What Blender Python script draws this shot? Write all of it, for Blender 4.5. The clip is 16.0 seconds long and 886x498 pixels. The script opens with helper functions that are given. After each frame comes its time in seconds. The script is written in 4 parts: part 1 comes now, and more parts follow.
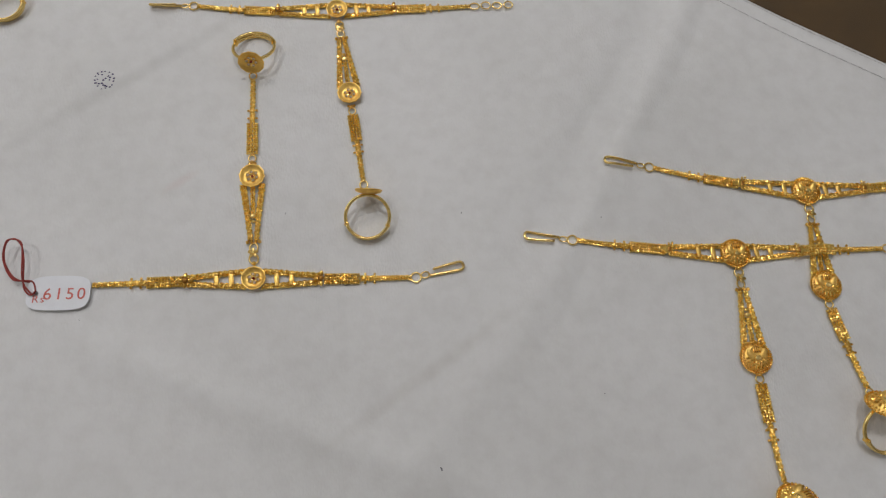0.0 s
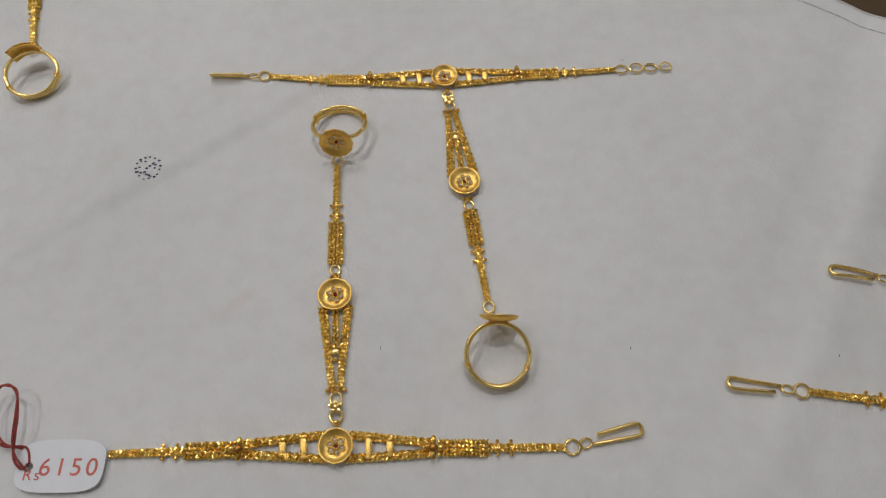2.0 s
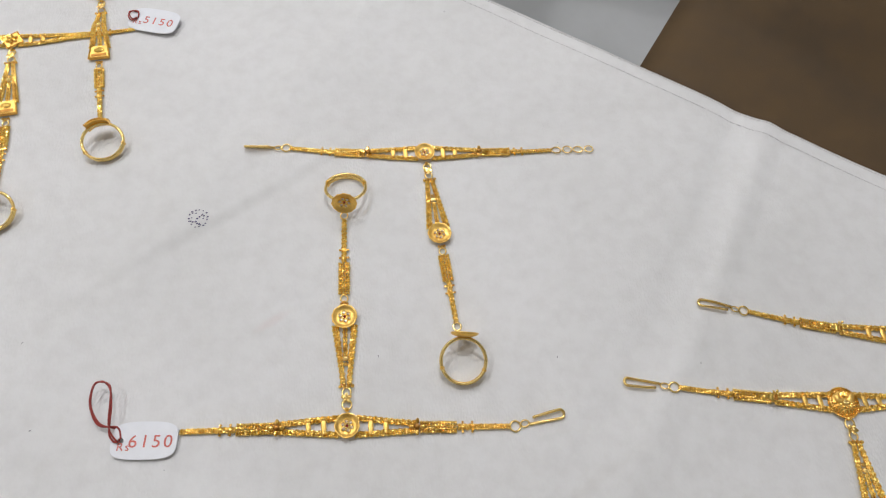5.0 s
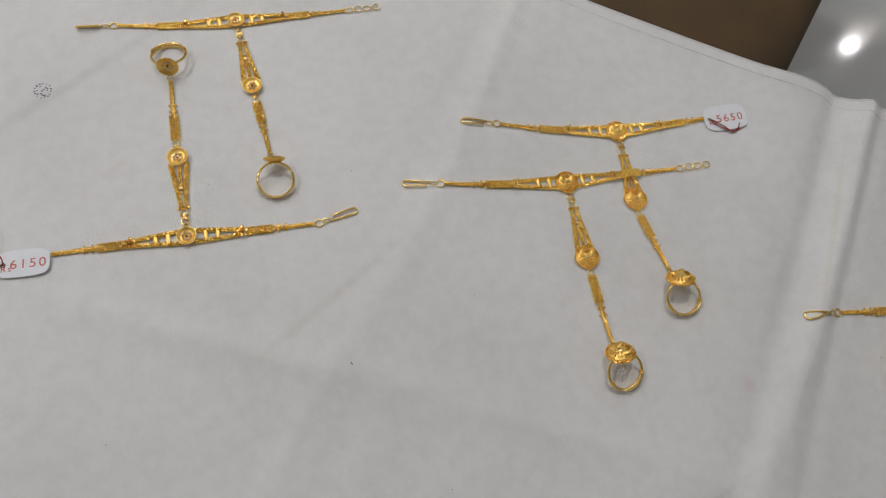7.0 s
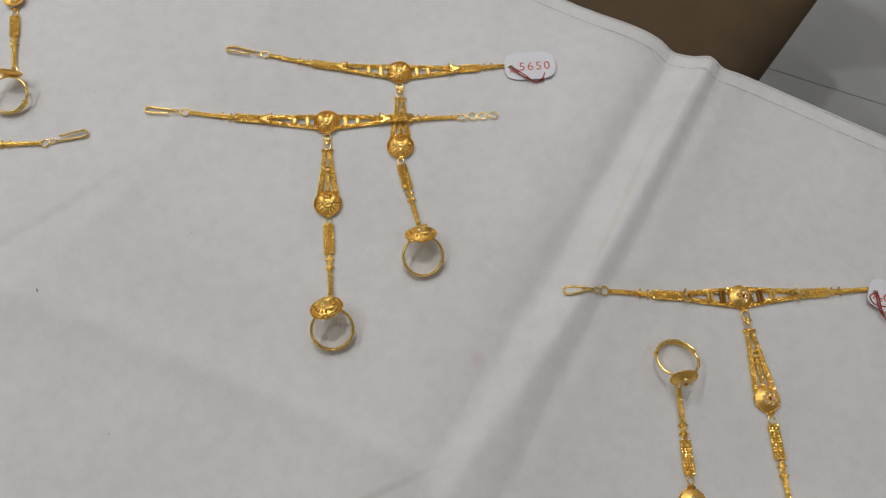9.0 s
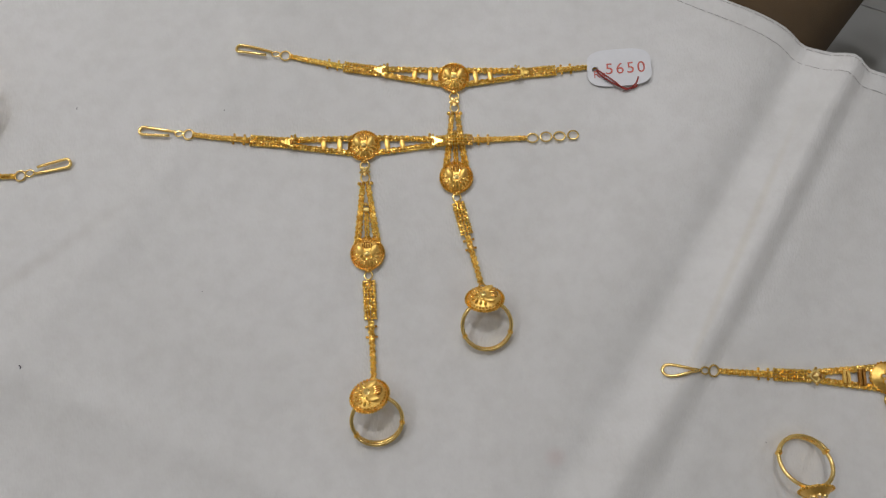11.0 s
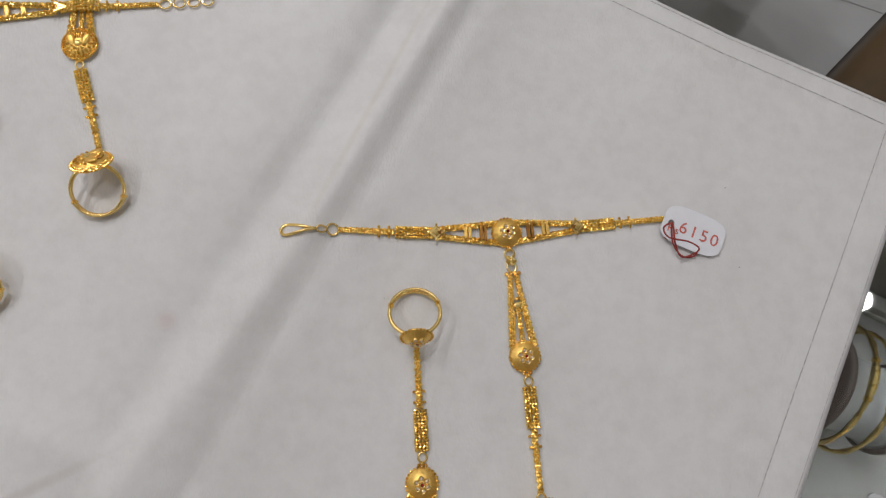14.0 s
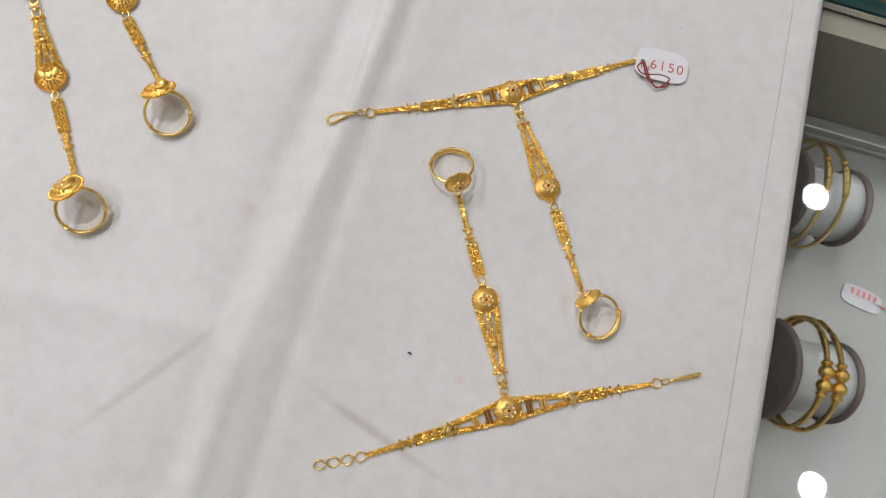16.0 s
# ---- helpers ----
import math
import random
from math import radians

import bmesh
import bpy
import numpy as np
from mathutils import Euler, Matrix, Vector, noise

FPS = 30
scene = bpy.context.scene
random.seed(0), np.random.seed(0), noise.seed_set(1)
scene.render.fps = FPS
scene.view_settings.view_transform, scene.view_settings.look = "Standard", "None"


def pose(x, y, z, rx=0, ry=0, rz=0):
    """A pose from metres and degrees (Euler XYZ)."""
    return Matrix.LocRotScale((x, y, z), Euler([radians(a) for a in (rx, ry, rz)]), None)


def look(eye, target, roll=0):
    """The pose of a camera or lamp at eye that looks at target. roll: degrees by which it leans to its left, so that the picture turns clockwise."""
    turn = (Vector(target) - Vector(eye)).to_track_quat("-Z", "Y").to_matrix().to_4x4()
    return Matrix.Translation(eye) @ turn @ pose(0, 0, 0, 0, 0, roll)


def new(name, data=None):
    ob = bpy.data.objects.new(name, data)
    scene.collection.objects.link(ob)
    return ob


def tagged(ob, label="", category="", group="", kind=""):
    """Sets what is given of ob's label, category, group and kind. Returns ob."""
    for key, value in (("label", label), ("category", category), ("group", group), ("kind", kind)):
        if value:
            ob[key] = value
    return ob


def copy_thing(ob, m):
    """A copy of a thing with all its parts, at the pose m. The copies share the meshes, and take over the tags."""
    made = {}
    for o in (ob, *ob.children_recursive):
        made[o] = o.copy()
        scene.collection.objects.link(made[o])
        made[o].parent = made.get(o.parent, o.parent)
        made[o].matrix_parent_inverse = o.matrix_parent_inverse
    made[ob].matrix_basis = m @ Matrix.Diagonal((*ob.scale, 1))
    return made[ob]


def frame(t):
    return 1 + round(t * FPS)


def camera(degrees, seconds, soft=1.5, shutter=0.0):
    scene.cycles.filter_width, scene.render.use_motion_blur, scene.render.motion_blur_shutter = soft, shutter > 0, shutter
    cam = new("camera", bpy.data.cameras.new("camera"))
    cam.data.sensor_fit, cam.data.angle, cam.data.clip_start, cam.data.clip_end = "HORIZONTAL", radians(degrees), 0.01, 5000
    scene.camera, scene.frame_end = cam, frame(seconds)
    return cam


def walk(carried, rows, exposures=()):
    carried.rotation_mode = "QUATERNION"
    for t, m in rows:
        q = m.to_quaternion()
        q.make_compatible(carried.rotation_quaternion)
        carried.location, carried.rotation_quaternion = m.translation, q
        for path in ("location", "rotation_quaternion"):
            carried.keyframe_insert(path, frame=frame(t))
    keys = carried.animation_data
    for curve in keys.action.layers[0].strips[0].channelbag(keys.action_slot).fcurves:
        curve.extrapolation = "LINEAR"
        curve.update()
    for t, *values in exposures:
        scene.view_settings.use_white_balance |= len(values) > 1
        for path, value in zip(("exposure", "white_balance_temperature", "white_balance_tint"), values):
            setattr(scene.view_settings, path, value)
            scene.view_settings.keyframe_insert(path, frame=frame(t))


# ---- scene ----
cam = camera(69.5, 16.0, soft=1.2)
PATH = [
    (0, (0.028, 0.034, 0.242), (0.049, 0.667, -1.655), 8.6),
    (0.5, (0.022, 0.039, 0.217), (-0.053, 0.711, -1.666), 0.8),
    (1, (0.01, 0.042, 0.189), (-0.104, 0.757, -1.676), -1.5),
    (1.5, (-0.001, 0.055, 0.177), (-0.164, 0.84, -1.655), -4.2),
    (2, (-0.006, 0.071, 0.176), (-0.153, 0.931, -1.623), -2.1),
    (2.5, (-0.004, 0.098, 0.181), (-0.114, 0.907, -1.646), 0.0),
    (3, (-0.01, 0.116, 0.191), (-0.093, 0.804, -1.685), 0.9),
    (3.2, (-0.009, 0.123, 0.197), (-0.083, 0.792, -1.686), 1.5),
    (5.3, (-0.011, 0.016, 0.261), (-0.038, 1.045, -1.453), 5.9),
    (5.5, (0.002, -0.003, 0.276), (-0.006, 1.069, -1.412), 5.4),
    (6, (0.045, -0.026, 0.289), (0.203, 0.905, -1.474), 11.7),
    (6.5, (0.071, -0.031, 0.293), (0.197, 0.754, -1.542), 11.2),
    (7, (0.05, -0.021, 0.296), (0.255, 0.673, -1.569), 16.2),
    (7.5, (0.109, -0.031, 0.299), (0.218, 0.625, -1.587), 15.9),
    (8, (0.157, -0.049, 0.305), (0.249, 0.661, -1.562), 12.8),
    (8.5, (0.192, -0.069, 0.311), (0.239, 0.592, -1.576), 10.3),
    (9, (0.209, -0.026, 0.271), (0.216, 0.639, -1.615), 6.3),
    (9.5, (0.189, 0.008, 0.239), (0.186, 0.637, -1.66), 5.5),
    (9.7, (0.186, 0.024, 0.231), (0.182, 0.57, -1.694), 4.8),
    (11.8, (0.192, 0.041, 0.232), (0.146, 0.46, -1.723), 1.0),
    (12, (0.203, 0.025, 0.242), (0.2, 0.453, -1.711), 7.1),
    (12.5, (0.235, -0.012, 0.265), (0.318, 0.437, -1.682), 17.0),
    (13, (0.272, -0.034, 0.273), (0.394, 0.441, -1.666), 19.5),
    (13.5, (0.295, -0.014, 0.254), (0.426, 0.411, -1.696), 21.5),
    (14, (0.307, 0.009, 0.224), (0.433, 0.394, -1.734), 22.0),
    (14.5, (0.308, -0.008, 0.224), (0.417, 0.371, -1.737), 19.5),
    (15, (0.304, -0.027, 0.233), (0.453, 0.349, -1.726), 24.4),
    (15.5, (0.299, -0.048, 0.239), (0.453, 0.306, -1.724), 24.2),
    (16, (0.276, -0.049, 0.256), (0.498, 0.296, -1.701), 25.4),
]
EXPOSURES = [(0, -0.11, 6500, 10), (3.2, -0.2, 6500, 10), (5.3, 0.6, 6380, 10), (5.7, 0.75, 6380, 10), (6.1, 0.75, 6400, 10), (6.5, 0.42, 6450, 10), (6.9, 0.06, 6500, 10), (7.5, 0, 6500, 10), (8, 0.13, 6500, 10), (8.5, 0.16, 6500, 10), (9.5, 0.09, 6500, 10), (12, 0.04, 6500, 10), (13, 0.09, 6500, 11), (13.4, 0.22, 6500, 11), (14, 0.27, 6500, 12), (14.5, 0.23, 6500, 12), (15, 0.28, 6500, 12), (15.5, 0.51, 6500, 12), (16, 0.62, 6500, 12)]
walk(cam, [(t, look(eye, target, roll)) for t, eye, target, roll in PATH], EXPOSURES)

# ---- light and exposure ----
world = bpy.data.worlds.new("shop_air")
world.use_nodes = True
world.node_tree.nodes["Background"].inputs[0].default_value = (1.0, 0.96, 0.9, 1)
world.node_tree.nodes["Background"].inputs[1].default_value = 0.05
scene.world = world

CEILING_Z = 2.0
FLOOR_Z = -0.85
LAMP_FIRST, LAMP_ALONG, LAMP_ACROSS = Vector((2.0, 0.38)), Vector((-1.04, 0.28)), Vector((-0.28, -1.04))
LAMP_SPOTS = [LAMP_FIRST + LAMP_ALONG * i + LAMP_ACROSS * j for i, j in ((0, 0), (0, 1), (2, 0), (3, 0), (3, 1), (2, -1), (3, -1), (4, 0))] + [Vector((3.9, 3.3)), Vector((1.5, 3.4))]
LAMP_WATTS = 6.12
DIM = {0: 0.4, 1: 0.4, 8: 0.6}  # eastern lamps turned down, standing in for shade the camera holder casts


# ---- small helpers ----
def rot(deg):
    return math.cos(radians(deg)), math.sin(radians(deg))


def mesh_of(name, verts, faces, smooth=False):
    me = bpy.data.meshes.new(name)
    me.from_pydata([tuple(v) for v in verts], [], [tuple(f) for f in faces])
    me.update()
    if smooth:
        me.polygons.foreach_set("use_smooth", [True] * len(me.polygons))
    return me


def of_bm(name, bm, smooth=False):
    me = bpy.data.meshes.new(name)
    bmesh.ops.recalc_face_normals(bm, faces=bm.faces)
    bm.to_mesh(me)
    bm.free()
    if smooth:
        me.polygons.foreach_set("use_smooth", [True] * len(me.polygons))
    return me


def part(name, me, mat, parent=None, label=""):
    ob = new(name, me)
    if mat and not me.materials:
        me.materials.append(mat)
    if parent:
        ob.parent = parent
    if label:
        tagged(ob, label)
    return ob


def empty(name, x, y, z, label, category, group=""):
    ob = new(name)
    ob.empty_display_size = 0.01
    ob.location = (x, y, z)
    return tagged(ob, label, category, group)


# The counter runs along u, its customer side lies towards n.
U, N = Vector((0.924, -0.382)).normalized(), Vector((0.382, 0.924)).normalized()


def un(u, n):
    return U.x * u + N.x * n, U.y * u + N.y * n


def to_un(x, y):
    return x * U.x + y * U.y, x * N.x + y * N.y


def un_matrix(u, n, z, turn=0.0):
    x, y = un(u, n)
    return pose(x, y, z, 0, 0, math.degrees(math.atan2(U.y, U.x)) + turn)


def box_bm(x0, x1, y0, y1, z0, z1, bevel=0.0, seg=2):
    bm = bmesh.new()
    bmesh.ops.create_cube(bm, size=1.0)
    for v in bm.verts:
        v.co = ((x0 + x1) / 2 + v.co.x * (x1 - x0), (y0 + y1) / 2 + v.co.y * (y1 - y0), (z0 + z1) / 2 + v.co.z * (z1 - z0))
    if bevel:
        bmesh.ops.bevel(bm, geom=bm.edges[:], offset=bevel, segments=seg, profile=0.5, affect="EDGES")
    return bm


def tube(points, radius, sides=6, closed=False):
    """Verts and faces of a round wire along points."""
    pts = [Vector(p) for p in points]
    verts, faces, count = [], [], len(pts)
    for i, p in enumerate(pts):
        a = pts[(i - 1) % count] if closed or i > 0 else p
        b = pts[(i + 1) % count] if closed or i < count - 1 else p
        t = (b - a).normalized() if (b - a).length > 1e-9 else Vector((1, 0, 0))
        side = t.cross(Vector((0, 0, 1)))
        if side.length < 1e-3:
            side = t.cross(Vector((0, 1, 0)))
        side.normalize()
        up = side.cross(t)
        for k in range(sides):
            c, s = math.cos(2 * math.pi * k / sides), math.sin(2 * math.pi * k / sides)
            verts.append(p + side * (radius * c) + up * (radius * s))
    for i in range(count if closed else count - 1):
        j = (i + 1) % count
        for k in range(sides):
            m = (k + 1) % sides
            faces.append((i * sides + k, i * sides + m, j * sides + m, j * sides + k))
    if not closed:
        faces.append(tuple(range(sides - 1, -1, -1)))
        faces.append(tuple(range((count - 1) * sides, count * sides)))
    return verts, faces


def lathe(profile, sides=32, wave=0.0, waves=0):
    """Verts and faces turned round z from (radius, height) pairs; the rim may be notched."""
    verts, faces = [], []
    for j, (r, z) in enumerate(profile):
        for k in range(sides):
            a = 2 * math.pi * k / sides
            rr = r * (1 + (wave * math.cos(waves * a) if waves and r > 0.85 * max(p[0] for p in profile) else 0))
            verts.append(Vector((rr * math.cos(a), rr * math.sin(a), z)))
    for j in range(len(profile) - 1):
        for k in range(sides):
            m = (k + 1) % sides
            faces.append((j * sides + k, j * sides + m, (j + 1) * sides + m, (j + 1) * sides + k))
    faces.append(tuple(range(sides - 1, -1, -1)))
    faces.append(tuple(range((len(profile) - 1) * sides, len(profile) * sides)))
    return verts, faces


class Heap:
    """Gathers verts and faces of one mesh."""

    def __init__(self):
        self.v, self.f = [], []

    def add(self, vf, m=None):
        base = len(self.v)
        self.v += [m @ Vector(p) for p in vf[0]] if m else [Vector(p) for p in vf[0]]
        self.f += [tuple(i + base for i in face) for face in vf[1]]
        return self


def ball(sides=6, rings=4):
    verts, faces = [Vector((0, 0, -1))], []
    for j in range(1, rings):
        a = -math.pi / 2 + math.pi * j / rings
        for k in range(sides):
            b = 2 * math.pi * (k + 0.5 * (j % 2)) / sides
            verts.append(Vector((math.cos(a) * math.cos(b), math.cos(a) * math.sin(b), math.sin(a))))
    verts.append(Vector((0, 0, 1)))
    top = len(verts) - 1
    for k in range(sides):
        m = (k + 1) % sides
        faces.append((0, 1 + m, 1 + k))
        for j in range(rings - 2):
            b = 1 + j * sides
            faces.append((b + k, b + m, b + sides + m, b + sides + k))
        b = 1 + (rings - 2) * sides
        faces.append((b + k, b + m, top))
    return verts, faces


BEAD, FINE_BEAD = ball(6, 4), ball(10, 6)


def stretch(p, sx, sy, sz, angle=0.0, tilt=0.0):
    return Matrix.Translation(p) @ Matrix.Rotation(angle, 4, "Z") @ Matrix.Rotation(tilt, 4, "X") @ Matrix.Diagonal((sx, sy, sz, 1))


# ---- materials ----
def material(name):
    m = bpy.data.materials.new(name)
    m.use_nodes = True
    return m, m.node_tree.nodes, m.node_tree.links, m.node_tree.nodes["Principled BSDF"]


def node(nodes, kind, **values):
    n = nodes.new(kind)
    for key, value in values.items():
        n.inputs[key.replace("_", " ")].default_value = value
    return n


def ramp(nodes, stops):
    n = nodes.new("ShaderNodeValToRGB")
    while len(n.color_ramp.elements) < len(stops):
        n.color_ramp.elements.new(0.5)
    for e, (at, col) in zip(n.color_ramp.elements, stops):
        e.position, e.color = at, (*col, 1)
    return n


def bump(nodes, links, bsdf, source, strength, distance, after=None):
    b = node(nodes, "ShaderNodeBump", Strength=strength, Distance=distance)
    links.new(source, b.inputs["Height"])
    if after:
        links.new(after.outputs[0], b.inputs["Normal"])
    links.new(b.outputs[0], bsdf.inputs["Normal"])
    return b


def plain(name, colour, rough, metal=0.0, vary=0.06, scale=60.0, relief=0.0, relief_scale=400.0, **more):
    """A surface with a colour that drifts a little and a fine relief."""
    m, nodes, links, bsdf = material(name)
    coord = nodes.new("ShaderNodeTexCoord")
    noise_a = node(nodes, "ShaderNodeTexNoise", Scale=scale, Detail=5.0, Roughness=0.6)
    links.new(coord.outputs["Object"], noise_a.inputs["Vector"])
    dark = tuple(max(0.0, c * (1 - vary)) for c in colour)
    lite = tuple(min(1.0, c * (1 + vary)) for c in colour)
    tint = ramp(nodes, [(0.3, dark), (0.7, lite)])
    links.new(noise_a.outputs[0], tint.inputs[0])
    links.new(tint.outputs[0], bsdf.inputs["Base Color"])
    spread = nodes.new("ShaderNodeMapRange")
    spread.inputs[3].default_value, spread.inputs[4].default_value = rough * 0.8, min(1.0, rough * 1.2)
    links.new(noise_a.outputs[0], spread.inputs[0])
    links.new(spread.outputs[0], bsdf.inputs["Roughness"])
    bsdf.inputs["Metallic"].default_value = metal
    if relief:
        noise_b = node(nodes, "ShaderNodeTexNoise", Scale=relief_scale, Detail=3.0)
        links.new(coord.outputs["Object"], noise_b.inputs["Vector"])
        bump(nodes, links, bsdf, noise_b.outputs[0], relief, 0.001)
    for key, value in more.items():
        bsdf.inputs[key.replace("_", " ")].default_value = value
    return m


def gold_material(name, colour, rough, relief, relief_scale, island=True, low=(0.88, 0.82, 0.7)):
    m, nodes, links, bsdf = material(name)
    bsdf.inputs["Metallic"].default_value = 1.0
    coord = nodes.new("ShaderNodeTexCoord")
    grain = node(nodes, "ShaderNodeTexNoise", Scale=relief_scale, Detail=3.0, Roughness=0.6)
    links.new(coord.outputs["Object"], grain.inputs["Vector"])
    bump(nodes, links, bsdf, grain.outputs[0], relief, 0.0002)
    geo = nodes.new("ShaderNodeNewGeometry")
    tint = ramp(nodes, [(0.25, tuple(c * d for c, d in zip(colour, low))), (0.65, colour)])
    links.new(geo.outputs["Random Per Island"] if island else grain.outputs[0], tint.inputs[0])
    links.new(tint.outputs[0], bsdf.inputs["Base Color"])
    spread = nodes.new("ShaderNodeMapRange")
    spread.inputs[3].default_value, spread.inputs[4].default_value = rough * 0.6, rough * 1.5
    links.new(geo.outputs["Random Per Island"] if island else grain.outputs[0], spread.inputs[0])
    links.new(spread.outputs[0], bsdf.inputs["Roughness"])
    return m


GOLD = gold_material("yellow_gold", (1.0, 0.65, 0.16), 0.16, 0.15, 1500.0)
GOLD_CHAIN = gold_material("gold_chain_links", (1.0, 0.74, 0.22), 0.24, 0.1, 900.0, island=False, low=(0.84, 0.7, 0.46))
GOLD_SATIN = gold_material("satin_gold", (1.0, 0.68, 0.2), 0.38, 0.35, 1800.0, island=False, low=(0.84, 0.76, 0.62))
GOLD_PALE = gold_material("pale_gold_wire", (1.0, 0.75, 0.29), 0.22, 0.1, 900.0)
GOLD_RUST = gold_material("reddish_gold", (0.42, 0.2, 0.045), 0.35, 0.3, 2600.0, island=False)
RED_STONE = plain("red_stone", (0.3, 0.022, 0.016), 0.08, relief=0.0, scale=900.0, Coat_Weight=0.6)
WHITE_STONE = plain("white_stone", (0.72, 0.57, 0.46), 0.05, scale=900.0, vary=0.2, Coat_Weight=0.8)
CARD = plain("tag_card", (0.8, 0.81, 0.85), 0.55, vary=0.03, scale=160.0, relief=0.12, relief_scale=2500.0)
RED_INK = plain("red_ink", (0.62, 0.15, 0.12), 0.6, vary=0.25, scale=1500.0)
RED_THREAD = plain("red_thread", (0.38, 0.06, 0.05), 0.75, vary=0.3, scale=1200.0, relief=0.6, relief_scale=4000.0)
STITCH = plain("stitch_thread", (0.42, 0.4, 0.4), 0.8, vary=0.3, scale=300.0)
VIOLET_INK = plain("violet_ink", (0.09, 0.07, 0.16), 0.7, vary=0.4, scale=2000.0)
SPECK = plain("dark_specks", (0.12, 0.11, 0.13), 0.8, vary=0.3, scale=900.0)
# shelf and roll whites are greyed; the colour stands for weaker light under glass
SHELF_DIMMED_WHITE = plain("dimmed_white_laminate", (0.29, 0.29, 0.28), 0.35, vary=0.04, scale=14.0)
ROLL_DIMMED_WHITE = plain("white_leatherette", (0.34, 0.35, 0.355), 0.5, vary=0.04, scale=40.0, relief=0.25, relief_scale=1400.0)
CAP_BROWN = plain("brown_cap", (0.075, 0.055, 0.048), 0.55, vary=0.12, scale=60.0, relief=0.2, relief_scale=900.0)
TEAL = plain("green_glass_edge", (0.012, 0.05, 0.05), 0.15, vary=0.2, scale=20.0)
FRONT_OLIVE = plain("olive_grey_laminate", (0.17, 0.155, 0.12), 0.4, vary=0.12, scale=5.0)
CHANNEL_GREY = plain("grey_channel", (0.3, 0.29, 0.26), 0.5, vary=0.08, scale=20.0)
ALUMINIUM = plain("brushed_aluminium", (0.42, 0.42, 0.4), 0.4, metal=0.8, vary=0.08, scale=50.0)
CHAIR_BROWN = plain("brown_upholstery", (0.078, 0.044, 0.014), 0.72, vary=0.28, scale=9.0, relief=0.5, relief_scale=700.0, Sheen_Weight=0.06)
CHAIR_WOOD = plain("dark_chair_wood", (0.05, 0.03, 0.02), 0.4, vary=0.3, scale=12.0)
CABINET_WOOD = plain("dark_cabinet_wood", (0.075, 0.055, 0.042), 0.4, vary=0.25, scale=7.0)
WALL_PAINT = plain("cream_wall_paint", (0.7, 0.66, 0.58), 0.7, vary=0.03, scale=5.0, relief=0.2, relief_scale=120.0)
CEILING_PAINT = plain("white_ceiling_paint", (0.8, 0.79, 0.76), 0.8, vary=0.02, scale=5.0, relief=0.15, relief_scale=100.0)
TILE = plain("polished_floor_tile", (0.52, 0.53, 0.53), 0.07, vary=0.08, scale=3.5)
GROUT = plain("tile_grout", (0.4, 0.38, 0.375), 0.8, vary=0.1, scale=40.0)
STEEL = plain("lamp_trim", (0.75, 0.75, 0.75), 0.4, vary=0.03, scale=30.0)


def glass_material():
    m, nodes, links, bsdf = material("clear_counter_glass")
    bsdf.inputs["Base Color"].default_value = (0.93, 0.97, 0.95, 1)
    bsdf.inputs["Transmission Weight"].default_value = 1.0
    bsdf.inputs["IOR"].default_value = 1.45
    smear = node(nodes, "ShaderNodeTexNoise", Scale=18.0, Detail=4.0)
    spread = nodes.new("ShaderNodeMapRange")
    spread.inputs[3].default_value, spread.inputs[4].default_value = 0.0, 0.03
    links.new(smear.outputs[0], spread.inputs[0])
    links.new(spread.outputs[0], bsdf.inputs["Roughness"])
    return m


# tag card darkened in colour to imitate the dim inside of the showcase
SHADED_CARD = plain("shaded_tag_card", (0.42, 0.41, 0.44), 0.45, vary=0.05, scale=160.0)
GLASS = glass_material()


def lamp_glow():
    m, nodes, links, bsdf = material("lamp_diffuser")
    bsdf.inputs["Base Color"].default_value = (0.9, 0.9, 0.9, 1)
    bsdf.inputs["Emission Color"].default_value = (1.0, 0.94, 1.0, 1)
    bsdf.inputs["Emission Strength"].default_value = 14.0
    return m


LAMP_GLOW = lamp_glow()


